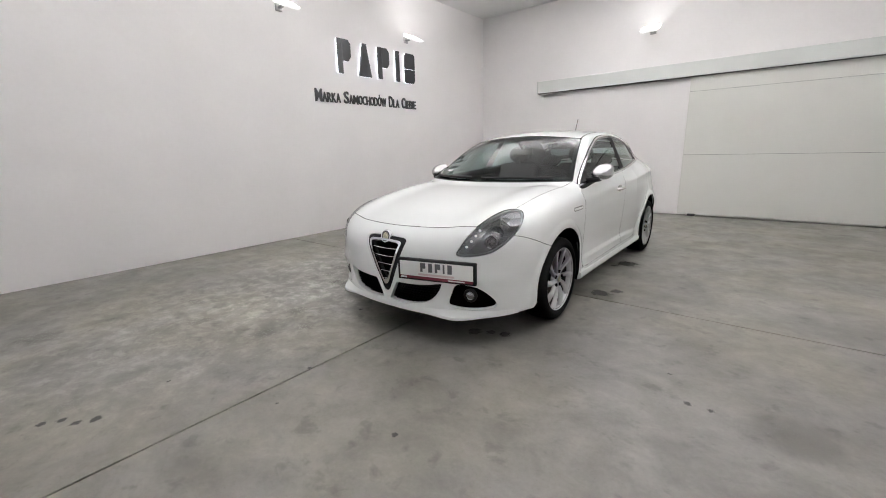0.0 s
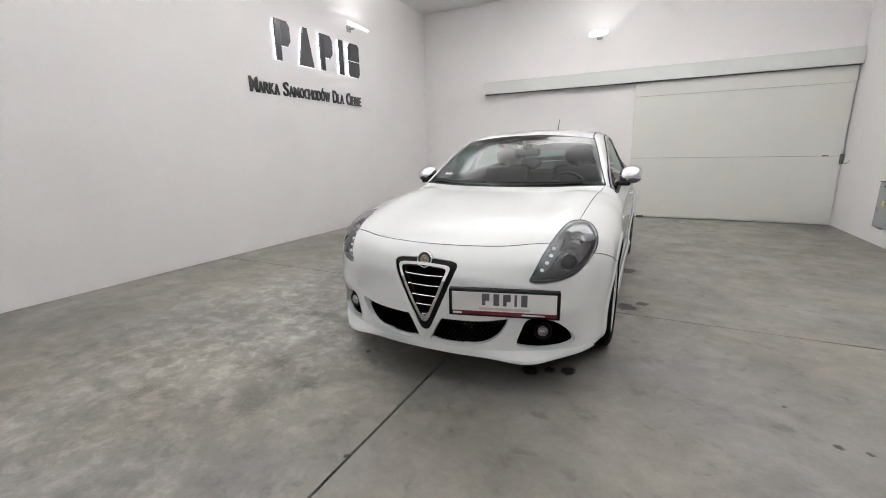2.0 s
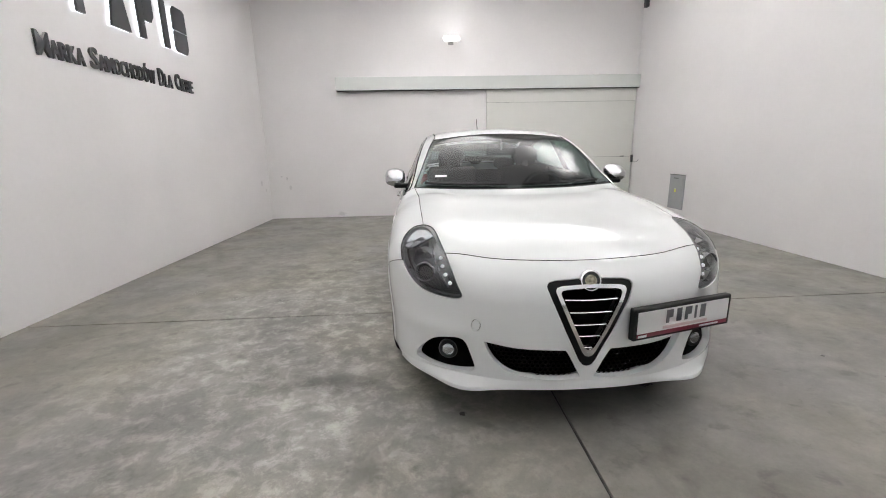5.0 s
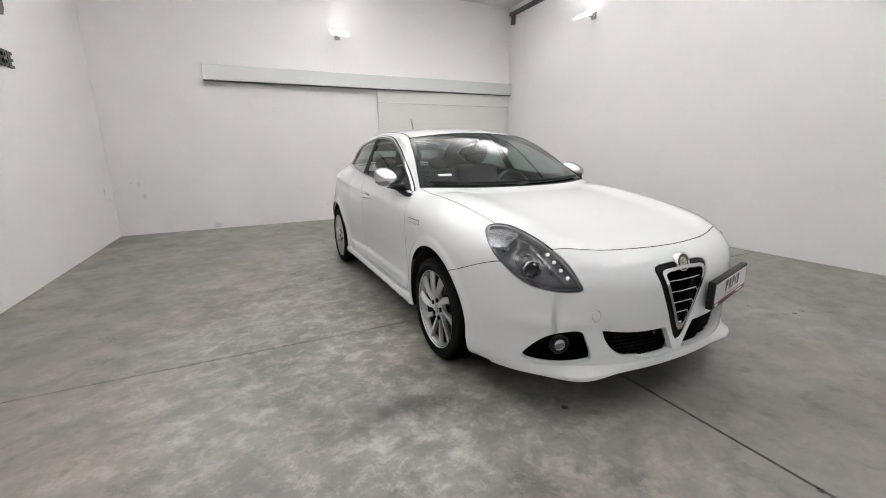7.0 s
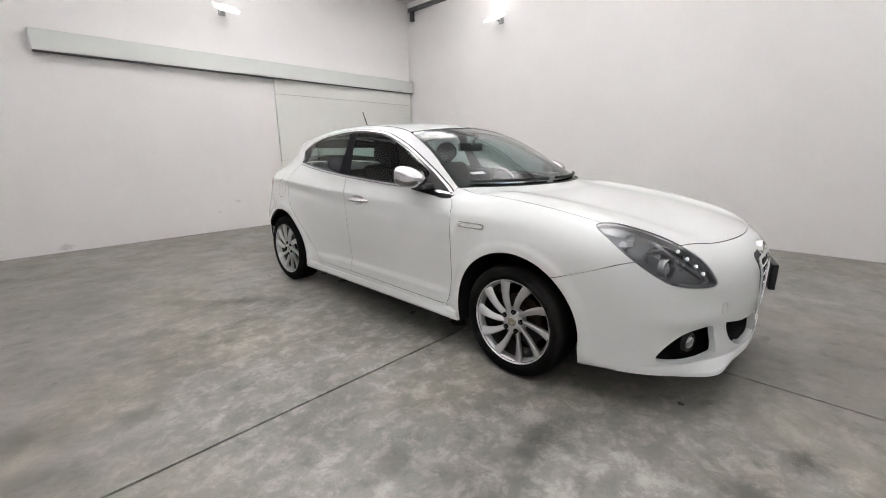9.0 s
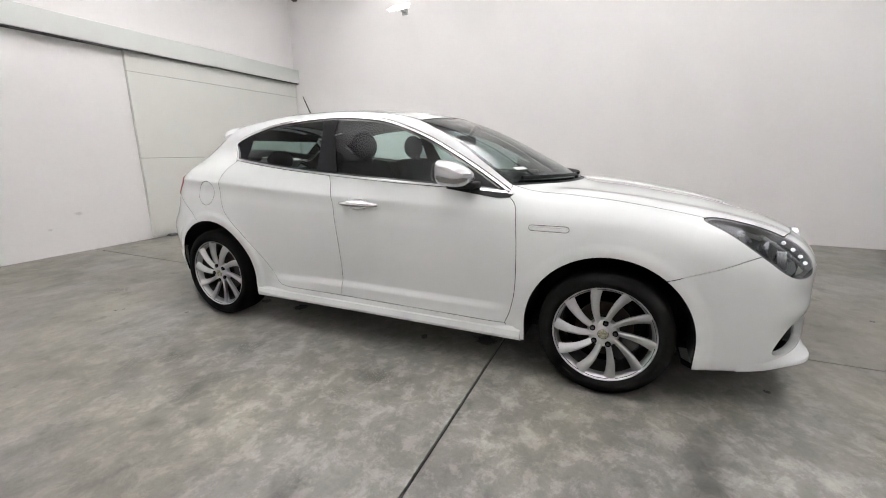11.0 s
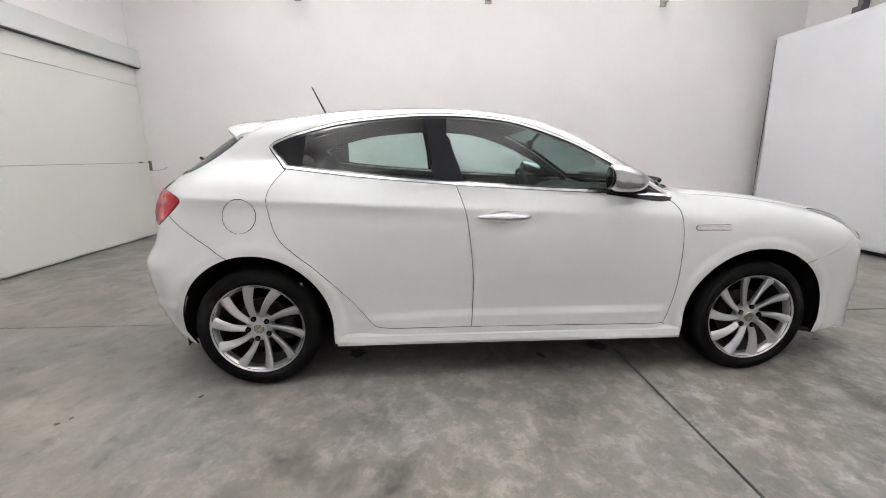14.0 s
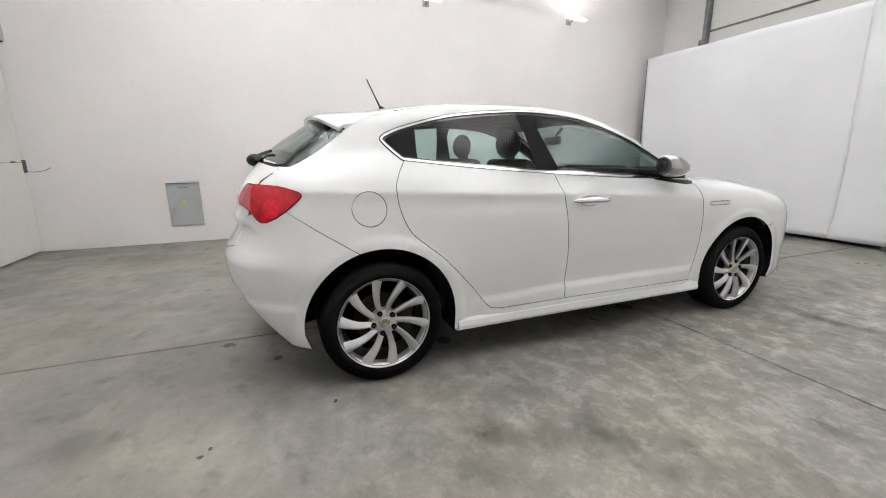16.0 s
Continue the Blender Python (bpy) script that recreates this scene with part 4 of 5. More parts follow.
for k in (0, 1):
    # inlet and fog recess end in unlit black sheets that stand for depth shade
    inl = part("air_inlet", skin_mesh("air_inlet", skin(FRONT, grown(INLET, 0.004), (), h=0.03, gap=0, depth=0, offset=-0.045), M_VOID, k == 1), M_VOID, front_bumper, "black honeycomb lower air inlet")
    bm = bmesh.new()
    lo, hi = INLET.min(0), INLET.max(0)
    cells = np.array([(lo[0] + 0.02 * c + (r % 2) * 0.01, lo[1] + 0.018 * r + 0.012) for r in range(8) for c in range(22)])
    cells = cells[inside(cells, grown(INLET, -0.004))]
    q = meet(*FRONT.rays(cells), 0, FRONT.far)[0]
    for v in (q - skin_normal(q) * 0.036) * [1 if k == 0 else -1, 1, 1]:
        bmesh.ops.create_cone(bm, cap_ends=False, segments=6, radius1=0.0115, radius2=0.0095, depth=0.012, matrix=Matrix.Translation(v) @ pose(0, 0, 0, 90, 0, 0))
    tagged(part("honeycomb", bm, M_BLACK, inl), kind="stuff")
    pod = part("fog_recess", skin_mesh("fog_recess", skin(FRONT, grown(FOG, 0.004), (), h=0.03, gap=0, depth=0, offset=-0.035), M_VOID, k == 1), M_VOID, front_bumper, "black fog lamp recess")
    q = meet(*FRONT.rays(FRONT.flat(np.array([(-0.593, -0.80, 0.362)]))), 0, FRONT.far)[0][0] * [1 if k == 0 else -1, 1, 1]
    ax = Vector((0.25 * (-1 if k == 0 else 1), -1, 0)).normalized()
    c = Vector(q) - ax * 0.022
    turn = Matrix.Translation(c) @ ax.to_track_quat("X", "Z").to_matrix().to_4x4()
    bm = lathe(bmesh.new(), [(0.046, -0.02), (0.046, -0.004), (0.042, 0.002), (0.034, 0.0), (0.030, -0.004)], 32)
    bmesh.ops.transform(bm, matrix=turn, verts=bm.verts)
    fl = part("fog_lamp", bm, M_BLACK, pod, "round fog lamp", 40)
    bm = lathe(bmesh.new(), [(0.030, -0.004), (0.027, 0.003), (0.018, 0.007), (0.0005, 0.008)], 28)
    bmesh.ops.transform(bm, matrix=turn, verts=bm.verts)
    part("fog_lens", bm, M_REFL, pod, "clear fog lamp lens", 60)
AT = Matrix.Translation((0, -0.932, 0.718)) @ pose(0, 0, 0, 0, -14, -90)
for nm, prof, mat, note in (("emblem", [(0.036, 0.010), (0.039, 0.0145), (0.043, 0.0145), (0.046, 0.009), (0.046, -0.012)], M_CHROME, "bright round badge rim"),
                            ("emblem_ring", [(0.025, 0.012), (0.0265, 0.0128), (0.038, 0.0122), (0.039, 0.009)], M_DARKRING, "dark enamel ring of the badge"),
                            ("emblem_field", [(0.0005, 0.0145), (0.018, 0.0138), (0.0255, 0.0125), (0.0265, 0.009)], M_GOLD, "worn pale metal badge field")):
    bm = lathe(bmesh.new(), prof, 40)
    bmesh.ops.transform(bm, matrix=AT, verts=bm.verts)
    ob = part(nm, bm, mat, front_bumper if nm == "emblem" else emblem, note, 30)
    emblem = ob if nm == "emblem" else emblem

# number plate holder, set to the left of the grille
plate = new("plate_holder")
plate.parent = CAR
plate.matrix_basis = pose(0.428, -0.925, 0.535, 0, 0, 15)
tagged(plate, "black plate holder with a white dealer insert")
part("holder_frame", box(bmesh.new(), -0.272, 0.272, -0.014, 0.018, -0.072, 0.072, 0.006), M_BLACK, plate)
part("insert", box(bmesh.new(), -0.255, 0.255, -0.0165, -0.010, -0.042, 0.056, 0.002), M_PLATE, plate, "white insert")
part("red_strip", box(bmesh.new(), -0.255, 0.255, -0.0165, -0.010, -0.060, -0.0425, 0.001), M_PRED, plate, "dark red strip")
for x0, x1, z0, z1 in ((-0.105, -0.088, 0.0, 0.046), (-0.088, -0.068, 0.018, 0.046), (-0.048, -0.020, 0.0, 0.046), (-0.001, 0.016, 0.0, 0.046), (0.016, 0.036, 0.018, 0.046), (0.054, 0.066, 0.0, 0.046), (0.086, 0.116, 0.0, 0.046)):
    part("plain_print", box(bmesh.new(), x0, x1, -0.0178, -0.014, -0.010 + 1.3 * z0, -0.010 + 1.3 * z1), M_PRINT, plate)
part("plain_print", box(bmesh.new(), -0.12, 0.13, -0.0178, -0.014, -0.034, -0.021), M_PALE, plate)
part("plain_print", box(bmesh.new(), -0.25, -0.205, -0.0178, -0.014, -0.058, -0.048), M_STICK, plate)
part("plain_print", box(bmesh.new(), 0.09, 0.20, -0.0178, -0.014, -0.056, -0.049), M_STICK, plate)


# wheels
def wheel_at(l, s):
    w = new("wheel")
    w.parent = CAR
    w.matrix_basis = pose(l, s, 0.317, 0, 0, 0 if l > 0 else 180) @ pose(0, 0, 0, -7 if s > 1 else -39)
    tagged(w, "silver ten-spoke alloy wheel with a black tyre")
    return w


tyre = [(0.232, -0.205), (0.242, -0.214), (0.27, -0.218), (0.297, -0.208), (0.311, -0.190), (0.316, -0.15), (0.317, -0.10), (0.316, -0.05), (0.311, -0.018), (0.302, -0.006), (0.286, 0.004), (0.266, 0.009), (0.253, 0.007), (0.246, 0.002), (0.236, -0.004), (0.228, -0.008)]
tyre_mesh = mesh_of("tyre", lathe(bmesh.new(), tyre, 96), M_RUBBER, 50)
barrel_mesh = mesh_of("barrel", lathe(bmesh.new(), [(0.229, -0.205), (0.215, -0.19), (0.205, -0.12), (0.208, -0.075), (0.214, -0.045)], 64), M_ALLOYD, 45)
rim_mesh = mesh_of("rim", lathe(bmesh.new(), [(0.214, -0.045), (0.218, -0.026), (0.225, -0.012), (0.2325, -0.005), (0.235, -0.001), (0.2385, -0.001), (0.240, -0.006)], 96), M_ALLOY, 45)
bm = bmesh.new()
for i in range(10):
    a0 = radians(32 + 36 * i)
    rings = []
    for f in np.linspace(0, 1, 9):
        r = 0.040 + 0.191 * f
        a = a0 + radians(15) * (1 - f) + 0.01 * math.sin(math.pi * f)
        hw = 0.0135 + 0.0165 * f**1.6
        x = -0.026 + 0.016 * math.sin(math.pi * min(f * 0.8, 0.5)) + 0.003 * f
        cy, cz = r * math.cos(a), r * math.sin(a)
        ty, tz = -math.sin(a), math.cos(a)
        sec = [(-hw * 0.8, -0.022), (-hw * 0.97, -0.012 - 0.004 * f), (-hw * 0.55, -0.003 - 0.002 * f), (hw * 0.45, 0.004), (hw * 0.93, 0.000), (hw * 0.8, -0.022)]
        rings.append([(x + dx, cy + ty * u, cz + tz * u) for u, dx in sec])
    vs = grid(bm, rings, True)
    bm.faces.new(vs[0])
    bm.faces.new(vs[-1])
spoke_mesh = mesh_of("spokes", bm, M_ALLOY, 38)
hub_mesh = mesh_of("hub", lathe(bmesh.new(), [(0.0005, -0.018), (0.030, -0.018), (0.033, -0.021), (0.056, -0.0205), (0.068, -0.026), (0.076, -0.05)], 40), M_ALLOY, 35)
cap_mesh = mesh_of("hub_cap", lathe(bmesh.new(), [(0.0005, -0.013), (0.021, -0.0135), (0.026, -0.016), (0.027, -0.022)], 32), M_CHROME, 35)
field_mesh = mesh_of("cap_field", lathe(bmesh.new(), [(0.0005, -0.0120), (0.022, -0.0122), (0.0225, -0.0145)], 24), M_GOLD, 35)
bolt_mesh = mesh_of("bolt", cyl(bmesh.new(), (-0.034, 0, 0), (-0.0135, 0, 0), 0.0135, n=20), M_VOID, 40)
nut_mesh = mesh_of("bolt_head", cyl(bmesh.new(), (-0.02, 0, 0), (-0.0125, 0, 0), 0.0078, n=6), M_ALLOYD, 40)
disc_mesh = mesh_of("brake_disc", lathe(bmesh.new(), [(0.06, -0.075), (0.075, -0.075), (0.075, -0.088), (0.138, -0.088), (0.138, -0.108), (0.06, -0.108)], 48), M_RUST, 40)
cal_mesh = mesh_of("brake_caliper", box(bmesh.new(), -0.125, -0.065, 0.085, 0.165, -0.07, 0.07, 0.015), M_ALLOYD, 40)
# black disc added for the shade deep inside the wheel
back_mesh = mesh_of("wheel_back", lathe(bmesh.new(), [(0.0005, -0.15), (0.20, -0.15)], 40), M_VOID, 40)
for l, s in ((-0.882, 0.0), (0.882, 0.0), (-0.884, WB), (0.884, WB)):
    w = wheel_at(l, s)
    t = part("tyre", tyre_mesh, None, w, "black low-profile tyre")
    r = part("rim", rim_mesh, None, w, "silver alloy rim")
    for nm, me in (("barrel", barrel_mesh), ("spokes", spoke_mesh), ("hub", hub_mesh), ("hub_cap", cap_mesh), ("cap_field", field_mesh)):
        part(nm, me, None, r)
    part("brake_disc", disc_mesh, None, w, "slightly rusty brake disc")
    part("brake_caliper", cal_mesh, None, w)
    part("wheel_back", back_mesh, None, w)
    for i in range(5):
        b = part("bolt", bolt_mesh, None, r)
        a = radians(49 + 72 * i)
        b.location = (0, 0.056 * math.cos(a), 0.056 * math.sin(a))
        part("bolt_head", nut_mesh, None, b)

# wheel housings, sills, floor pan
for sc in (0.0, WB):
    arc = np.radians(np.linspace(-10, 184, 44) if sc < 1 else np.linspace(-4, 190, 44))
    for sg in (-1, 1):
        bm = bmesh.new()
        rows = []
        for l in (0.862, 0.80, 0.60, 0.45):
            ring = [(sg * l, sc + (ARCH_R + 0.012) * math.cos(a), 0.322 + (ARCH_R + 0.012) * math.sin(a)) for a in arc]
            if sc > 1:
                # the body draws in behind the rear wheel
                ring = [(sg * min(l, 0.812) if y > sc + 0.30 and z < 0.50 else x, y, z) for x, y, z in ring]
            rows.append([(*ring[0][:2], z) for z in (0.205, 0.25)] + ring + [(*ring[-1][:2], z) for z in (0.25, 0.205)])
        rows.append([(sg * 0.44, sc, 0.30) for _ in rows[0]])
        grid(bm, rows)
        part("wheel_housing", bm, M_BLACK, CAR, "black wheel arch liner", 50)


def sill_bm():
    bm, rows = bmesh.new(), []
    for s in np.linspace(0.402, 2.232, 30):
        f = max(0.0, (s - 2.05) / 0.2)
        w = -float(body_w(np.array(s))) - 0.002
        rows.append([(w + 0.16, s, 0.200), (w + 0.024, s, 0.205), (w + 0.002, s, 0.217), (w - 0.004, s, 0.234 + 0.01 * f), (w + 0.004, s, 0.264), (w + 0.030, s, 0.288 - 0.008 * f), (w + 0.06, s, 0.296)])
    vs = grid(bm, rows)
    bm.faces.new(vs[0])
    bm.faces.new(vs[-1])
    return bm


both_sides(sill_bm, "sill", M_PAINT, (CAR, CAR), "white side skirt", 30)
bm = box(bmesh.new(), -0.60, 0.60, -0.70, 2.92, 0.190, 0.23, 0.01)
for x in (-0.86, 0.66):
    box(bm, x, x + 0.20, 0.42, 2.20, 0.205, 0.24)
box(bm, -0.70, 0.70, -0.60, -0.40, 0.212, 0.222)
box(bm, -0.46, 0.46, -0.80, -0.55, 0.214, 0.220)
part("underbody", bm, M_BLACK, CAR, "black underbody")

# inner shell that closes the panel gaps: unlit black in place of their shade
DARK = dict(h=0.06, gap=0.0, depth=0.0, offset=-0.022)
panel("inner_door_shell", SIDE, outline([(0.40, 0.25), (2.28, 0.25)], [(2.45, 0.75), (2.50, 1.09)], [(2.1, 1.06), (1.6, 1.02), (0.50, 0.95)]), M_VOID, CAR, [ARCH_B], "unlit black sheet inside the door, shade for its gaps", both=True, **DARK)
panel("engine_bay_shell", ABOVE, outline([(-0.60, -0.62), (0.0, -0.80), (0.60, -0.62)], [(0.74, 0.50), (0.40, 0.30), (0.0, 0.235), (-0.40, 0.30), (-0.74, 0.50)]), M_VOID, CAR, (), **DARK)
cowl = np.vstack([[(l, 0.19 + 0.50 * l * l) for l in np.linspace(-0.74, 0.74, 31)], [(l, 0.27 + 0.50 * l * l) for l in np.linspace(0.735, -0.735, 31)]])
panel("cowl", ABOVE, cowl, M_BLACK, CAR, (), "black plastic scuttle", h=0.03, gap=0.0, depth=0.0, offset=-0.008)
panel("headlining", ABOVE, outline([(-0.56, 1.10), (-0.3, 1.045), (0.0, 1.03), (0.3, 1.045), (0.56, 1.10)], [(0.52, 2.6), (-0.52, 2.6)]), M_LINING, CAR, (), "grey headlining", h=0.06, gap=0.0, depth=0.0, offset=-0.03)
pill = np.vstack([ROOF_EDGE[:, 1:], [(3.05, 0.98)], [(2.5, 1.0), (0.52, 0.95)]])
panel("pillar_lining", SIDE, pill, M_TRIM, CAR, [grown(DLO, -0.01)], "", both=True, h=0.05, gap=0.0, depth=0.0, offset=-0.02)


# door mirrors, handles, badges
def mirror_bm():
    bm, rows = bmesh.new(), []
    for f in np.linspace(0, 1, 13):
        a = math.pi * f
        r = max(math.sin(a), 0.02) ** 0.6
        l = -0.815 - 0.158 * (1 - math.cos(a)) / 2
        h, d = 0.078 * r, 0.104 * r
        s0, z0 = 0.772 + 0.025 * f, 1.072 + 0.008 * f
        ring = []
        for b in np.linspace(0, 2 * math.pi, 28, endpoint=False):
            cb, sb = math.cos(b), math.sin(b)
            back = (1 + cb) / 2
            ds = d * math.copysign(abs(cb) ** (0.55 if cb > 0 else 0.95), cb) * (0.82 if cb > 0 else 1.12)
            dz = h * math.copysign(abs(sb) ** 0.75, sb) * ((0.50 + 0.62 * back**0.8) if sb > 0 else 0.80)
            ring.append((l, s0 + ds, z0 - 0.018 * (1 - back) + dz))
        rows.append(ring)
    vs = grid(bm, rows, True)
    bm.faces.new(vs[0])
    bm.faces.new(vs[-1])
    return bm


mirrors = []
for sg in (-1, 1):
    bm = mirror_bm()
    if sg > 0:
        bmesh.ops.scale(bm, vec=(-1, 1, 1), verts=bm.verts)
    m = part("door_mirror", bm, M_SATIN, CAR, "satin silver door mirror housing", 50)
    bm = ball(bmesh.new(), Matrix.Translation((sg * 0.896, 0.862, 1.074)) @ pose(0, 0, 0, 0, 0, sg * 8) @ Matrix.Diagonal((0.062, 0.010, 0.056, 1)))
    part("mirror_glass", bm, M_GLOSSB, m, "dark mirror glass", 60)
    bm = box(bmesh.new(), *sorted((sg * 0.76, sg * 0.90)), 0.66, 0.76, 0.995, 1.028, 0.012, 3)
    part("mirror_arm", bm, M_BLACK, m, "black mirror foot", 40)
FOOT = outline([(0.482, 0.966), (0.60, 0.977), (0.84, 0.995)], [(0.84, 0.987), (0.66, 0.962), (0.56, 0.950), (0.50, 0.952)], step=0.012)
panel("mirror_base", SIDE, FOOT, M_BLACK, CAR, (), "black wedge under the door mirror", both=True, h=0.012, gap=0.0, depth=0.006, offset=0.004)


def handle_bm():
    pts = [(-0.899 - 0.010 * math.sin(math.pi * f), 1.245 + 0.262 * f, 0.884 + 0.002 * f) for f in np.linspace(0, 1, 15)]
    q = on_side([(s, z) for _, s, z in pts])
    return tube(bmesh.new(), [(a[0] - 0.006 - 0.022 * math.sin(math.pi * f) ** 0.5, a[1], a[2]) for a, f in zip(q, np.linspace(0, 1, 15))], [0.009 + 0.010 * math.sin(math.pi * f) ** 0.6 for f in np.linspace(0, 1, 15)], 10, 1.0)


both_sides(handle_bm, "door_handle", M_CHROME, door_f, "bright metal door handle", 60)
# no hollow here: a grey ellipse paints the recess's shading
CUP = np.array([(1.385 + 0.085 * math.cos(a), 0.884 + 0.032 * math.sin(a)) for a in np.linspace(0, 2 * math.pi, 36, endpoint=False)])
panel("handle_cup_shade", SIDE, CUP, M_SATIN, door_f, (), "flat grey patch for the shading of the handle recess", both=True, h=0.02, gap=0.0, depth=0.0, offset=0.0012)
BADGE = outline([(0.205, 0.806), (0.365, 0.806)], [(0.375, 0.808), (0.380, 0.818), (0.375, 0.829)], [(0.365, 0.831), (0.205, 0.831)], [(0.195, 0.829), (0.190, 0.818), (0.195, 0.808)], step=0.006)
panel("badge_base", SIDE, grown(BADGE, 0.0022), M_TRIM, CAR, (), "dark badge edge", both=True, h=0.01, gap=0.0, depth=0.0, offset=0.0012)
panel("badge_field", SIDE, grown(BADGE, -0.004), M_STICK, CAR, (), "pale badge field", both=True, h=0.01, gap=0.0, depth=0.0, offset=0.0022)
panel("side_badge", SIDE, BADGE, M_CHROME, CAR, [grown(BADGE, -0.005)], "narrow bright badge frame", both=True, h=0.01, gap=0.0, depth=0.004, offset=0.004)

# tail spoiler, aerial, wipers
bm, rows = bmesh.new(), []
for l in np.linspace(-0.572, 0.572, 31):
    e = abs(l / 0.572)
    zt = 1.383 - 0.045 * e**2 - 0.045 * e**10
    s1 = 2.885 - 0.05 * e**3 - 0.07 * e**10
    s0 = 2.56 + 0.12 * e**2
    base = on_top([(l, s0)])[0]
    under = on_top([(l * 0.985, 2.79 - 0.04 * e**4)])[0]
    rows.append([(l, s0, base[2] + 0.001), (l, 0.65 * s0 + 0.35 * s1, 0.62 * base[2] + 0.38 * zt + 0.005), (l, 0.3 * s0 + 0.7 * s1, 0.28 * base[2] + 0.72 * zt + 0.006), (l, s1 - 0.012, zt), (l, s1, zt - 0.008), (l, s1 - 0.004, zt - 0.026), (l, s1 - 0.05, zt - 0.036), (l * 0.985, 2.79 - 0.04 * e**4, under[2] - 0.004)])
vs = grid(bm, rows)
bm.faces.new(vs[0])
bm.faces.new(vs[-1])
part("spoiler", bm, M_PAINT, CAR, "white roof spoiler over the rear window", 40)
bm = tube(bmesh.new(), [(0, 2.385, 1.425), (0, 2.40, 1.447), (0, 2.412, 1.462)], [0.026, 0.02, 0.008])
tube(bm, [(0, 2.408, 1.455), (0, 2.45, 1.54), (0, 2.492, 1.627)], [0.006, 0.0045, 0.0035])
part("aerial", bm, M_BLACK, CAR, "short black roof aerial", 50)
for l0, l1 in ((-0.66, -0.10), (0.60, 0.0)):
    pts = [(l, 0.275 + 0.50 * l * l - 0.02) for l in np.linspace(l0, l1, 14)]
    q = on_top(pts)
    bm = tube(bmesh.new(), [(a, b, z + 0.016) for a, b, z in q], 0.011, 6)
    part("wiper", bm, M_BLACK, CAR, "black wiper blade at rest", 50)
bm = tube(bmesh.new(), [(0.06, 3.195, 1.132), (-0.12, 3.155, 1.158), (-0.30, 3.10, 1.176)], [0.022, 0.012, 0.008])
ball(bm, Matrix.Translation((0.08, 3.20, 1.125)) @ Matrix.Diagonal((0.085, 0.05, 0.038, 1)))
part("rear_wiper", bm, M_BLACK, CAR, "black rear wiper", 50)
q = on_top([(-0.585, 0.52), (-0.50, 0.48), (-0.50, 0.505), (-0.585, 0.545)])
bm = bmesh.new()
bm.faces.new([bm.verts.new((a, b, z + 0.002)) for a, b, z in q])
part("sticker", bm, M_STICK, CAR, "small white windscreen sticker")


# cabin
def cushion(bm, x0, x1, y0, y1, z0, z1, lean=0.0, bevel=0.05):
    n0 = len(bm.verts)
    box(bm, x0, x1, y0, y1, z0, z1, bevel, 3)
    bm.verts.ensure_lookup_table()
    for v in bm.verts[n0:]:
        v.co.y += (v.co.z - z0) * lean
    return bm


for sg in (-1, 1):
    seat = part("seat_base", cushion(bmesh.new(), sg * 0.37 - 0.25, sg * 0.37 + 0.25, 0.95, 1.50, 0.36, 0.56), M_CLOTH, CAR, "charcoal cloth front seat", 50)
    part("seat_back", cushion(bmesh.new(), sg * 0.37 - 0.24, sg * 0.37 + 0.24, 1.42, 1.55, 0.52, 1.12, 0.28), M_CLOTH, seat, "", 50)
    part("headrest", ball(cyl(bmesh.new(), (sg * 0.37, 1.63, 1.08), (sg * 0.37, 1.65, 1.22), 0.035), Matrix.Translation((sg * 0.37, 1.655, 1.215)) @ Matrix.Diagonal((0.135, 0.055, 0.095, 1))), M_CLOTH, seat, "", 50)
    part("rear_headrest", ball(cyl(bmesh.new(), (sg * 0.33, 2.46, 1.02), (sg * 0.33, 2.47, 1.10), 0.035), Matrix.Translation((sg * 0.33, 2.475, 1.115)) @ Matrix.Diagonal((0.13, 0.05, 0.075, 1))), M_CLOTH, CAR, "charcoal rear headrest", 50)
bench = cushion(bmesh.new(), -0.62, 0.62, 1.85, 2.35, 0.36, 0.58)
cushion(bench, -0.60, 0.60, 2.28, 2.42, 0.55, 1.05, 0.25)
part("rear_bench", bench, M_CLOTH, CAR, "charcoal rear seat bench", 50)
bm, rows = bmesh.new(), []
for l in np.linspace(-0.68, 0.68, 21):
    e = (l / 0.68) ** 2
    hump = 0.035 * math.exp(-(((l - 0.37) / 0.17) ** 2))
    rows.append([(l, 0.30 + 0.20 * e, 0.962), (l, 0.55 + 0.05 * e, 0.968 + hump * 0.5), (l, 0.74, 0.962 + hump), (l, 0.80, 0.935 + hump * 0.6), (l, 0.80, 0.80), (l, 0.74, 0.60), (l, 0.60, 0.45)])
grid(bm, rows)
part("dashboard", bm, M_TRIM, CAR, "dark grey dashboard", 50)
bm = bmesh.new()
rows = []
for i in range(40):
    a = 2 * math.pi * i / 40
    rows.append([(0.185 * math.cos(a) + 0.014 * math.cos(b) * math.cos(a), 0.014 * math.sin(b), 0.185 * math.sin(a) + 0.014 * math.cos(b) * math.sin(a)) for b in np.linspace(0, 2 * math.pi, 8, endpoint=False)])
grid(bm, rows + rows[:1], True)
ball(bm, Matrix.Diagonal((0.075, 0.03, 0.07, 1)), 16, 10)
for a in (0, 180, 270):
    tube(bm, [(0.05 * math.cos(radians(a)), 0, 0.05 * math.sin(radians(a))), (0.18 * math.cos(radians(a)), 0, 0.18 * math.sin(radians(a)))], 0.016, 6)
bmesh.ops.transform(bm, matrix=pose(0.37, 0.95, 0.90, -22), verts=bm.verts)
part("steering_wheel", bm, M_TRIM, CAR, "black three-spoke steering wheel", 50)
bm = box(bmesh.new(), -0.12, 0.12, 0.0, 0.035, -0.032, 0.032, 0.012, 2)
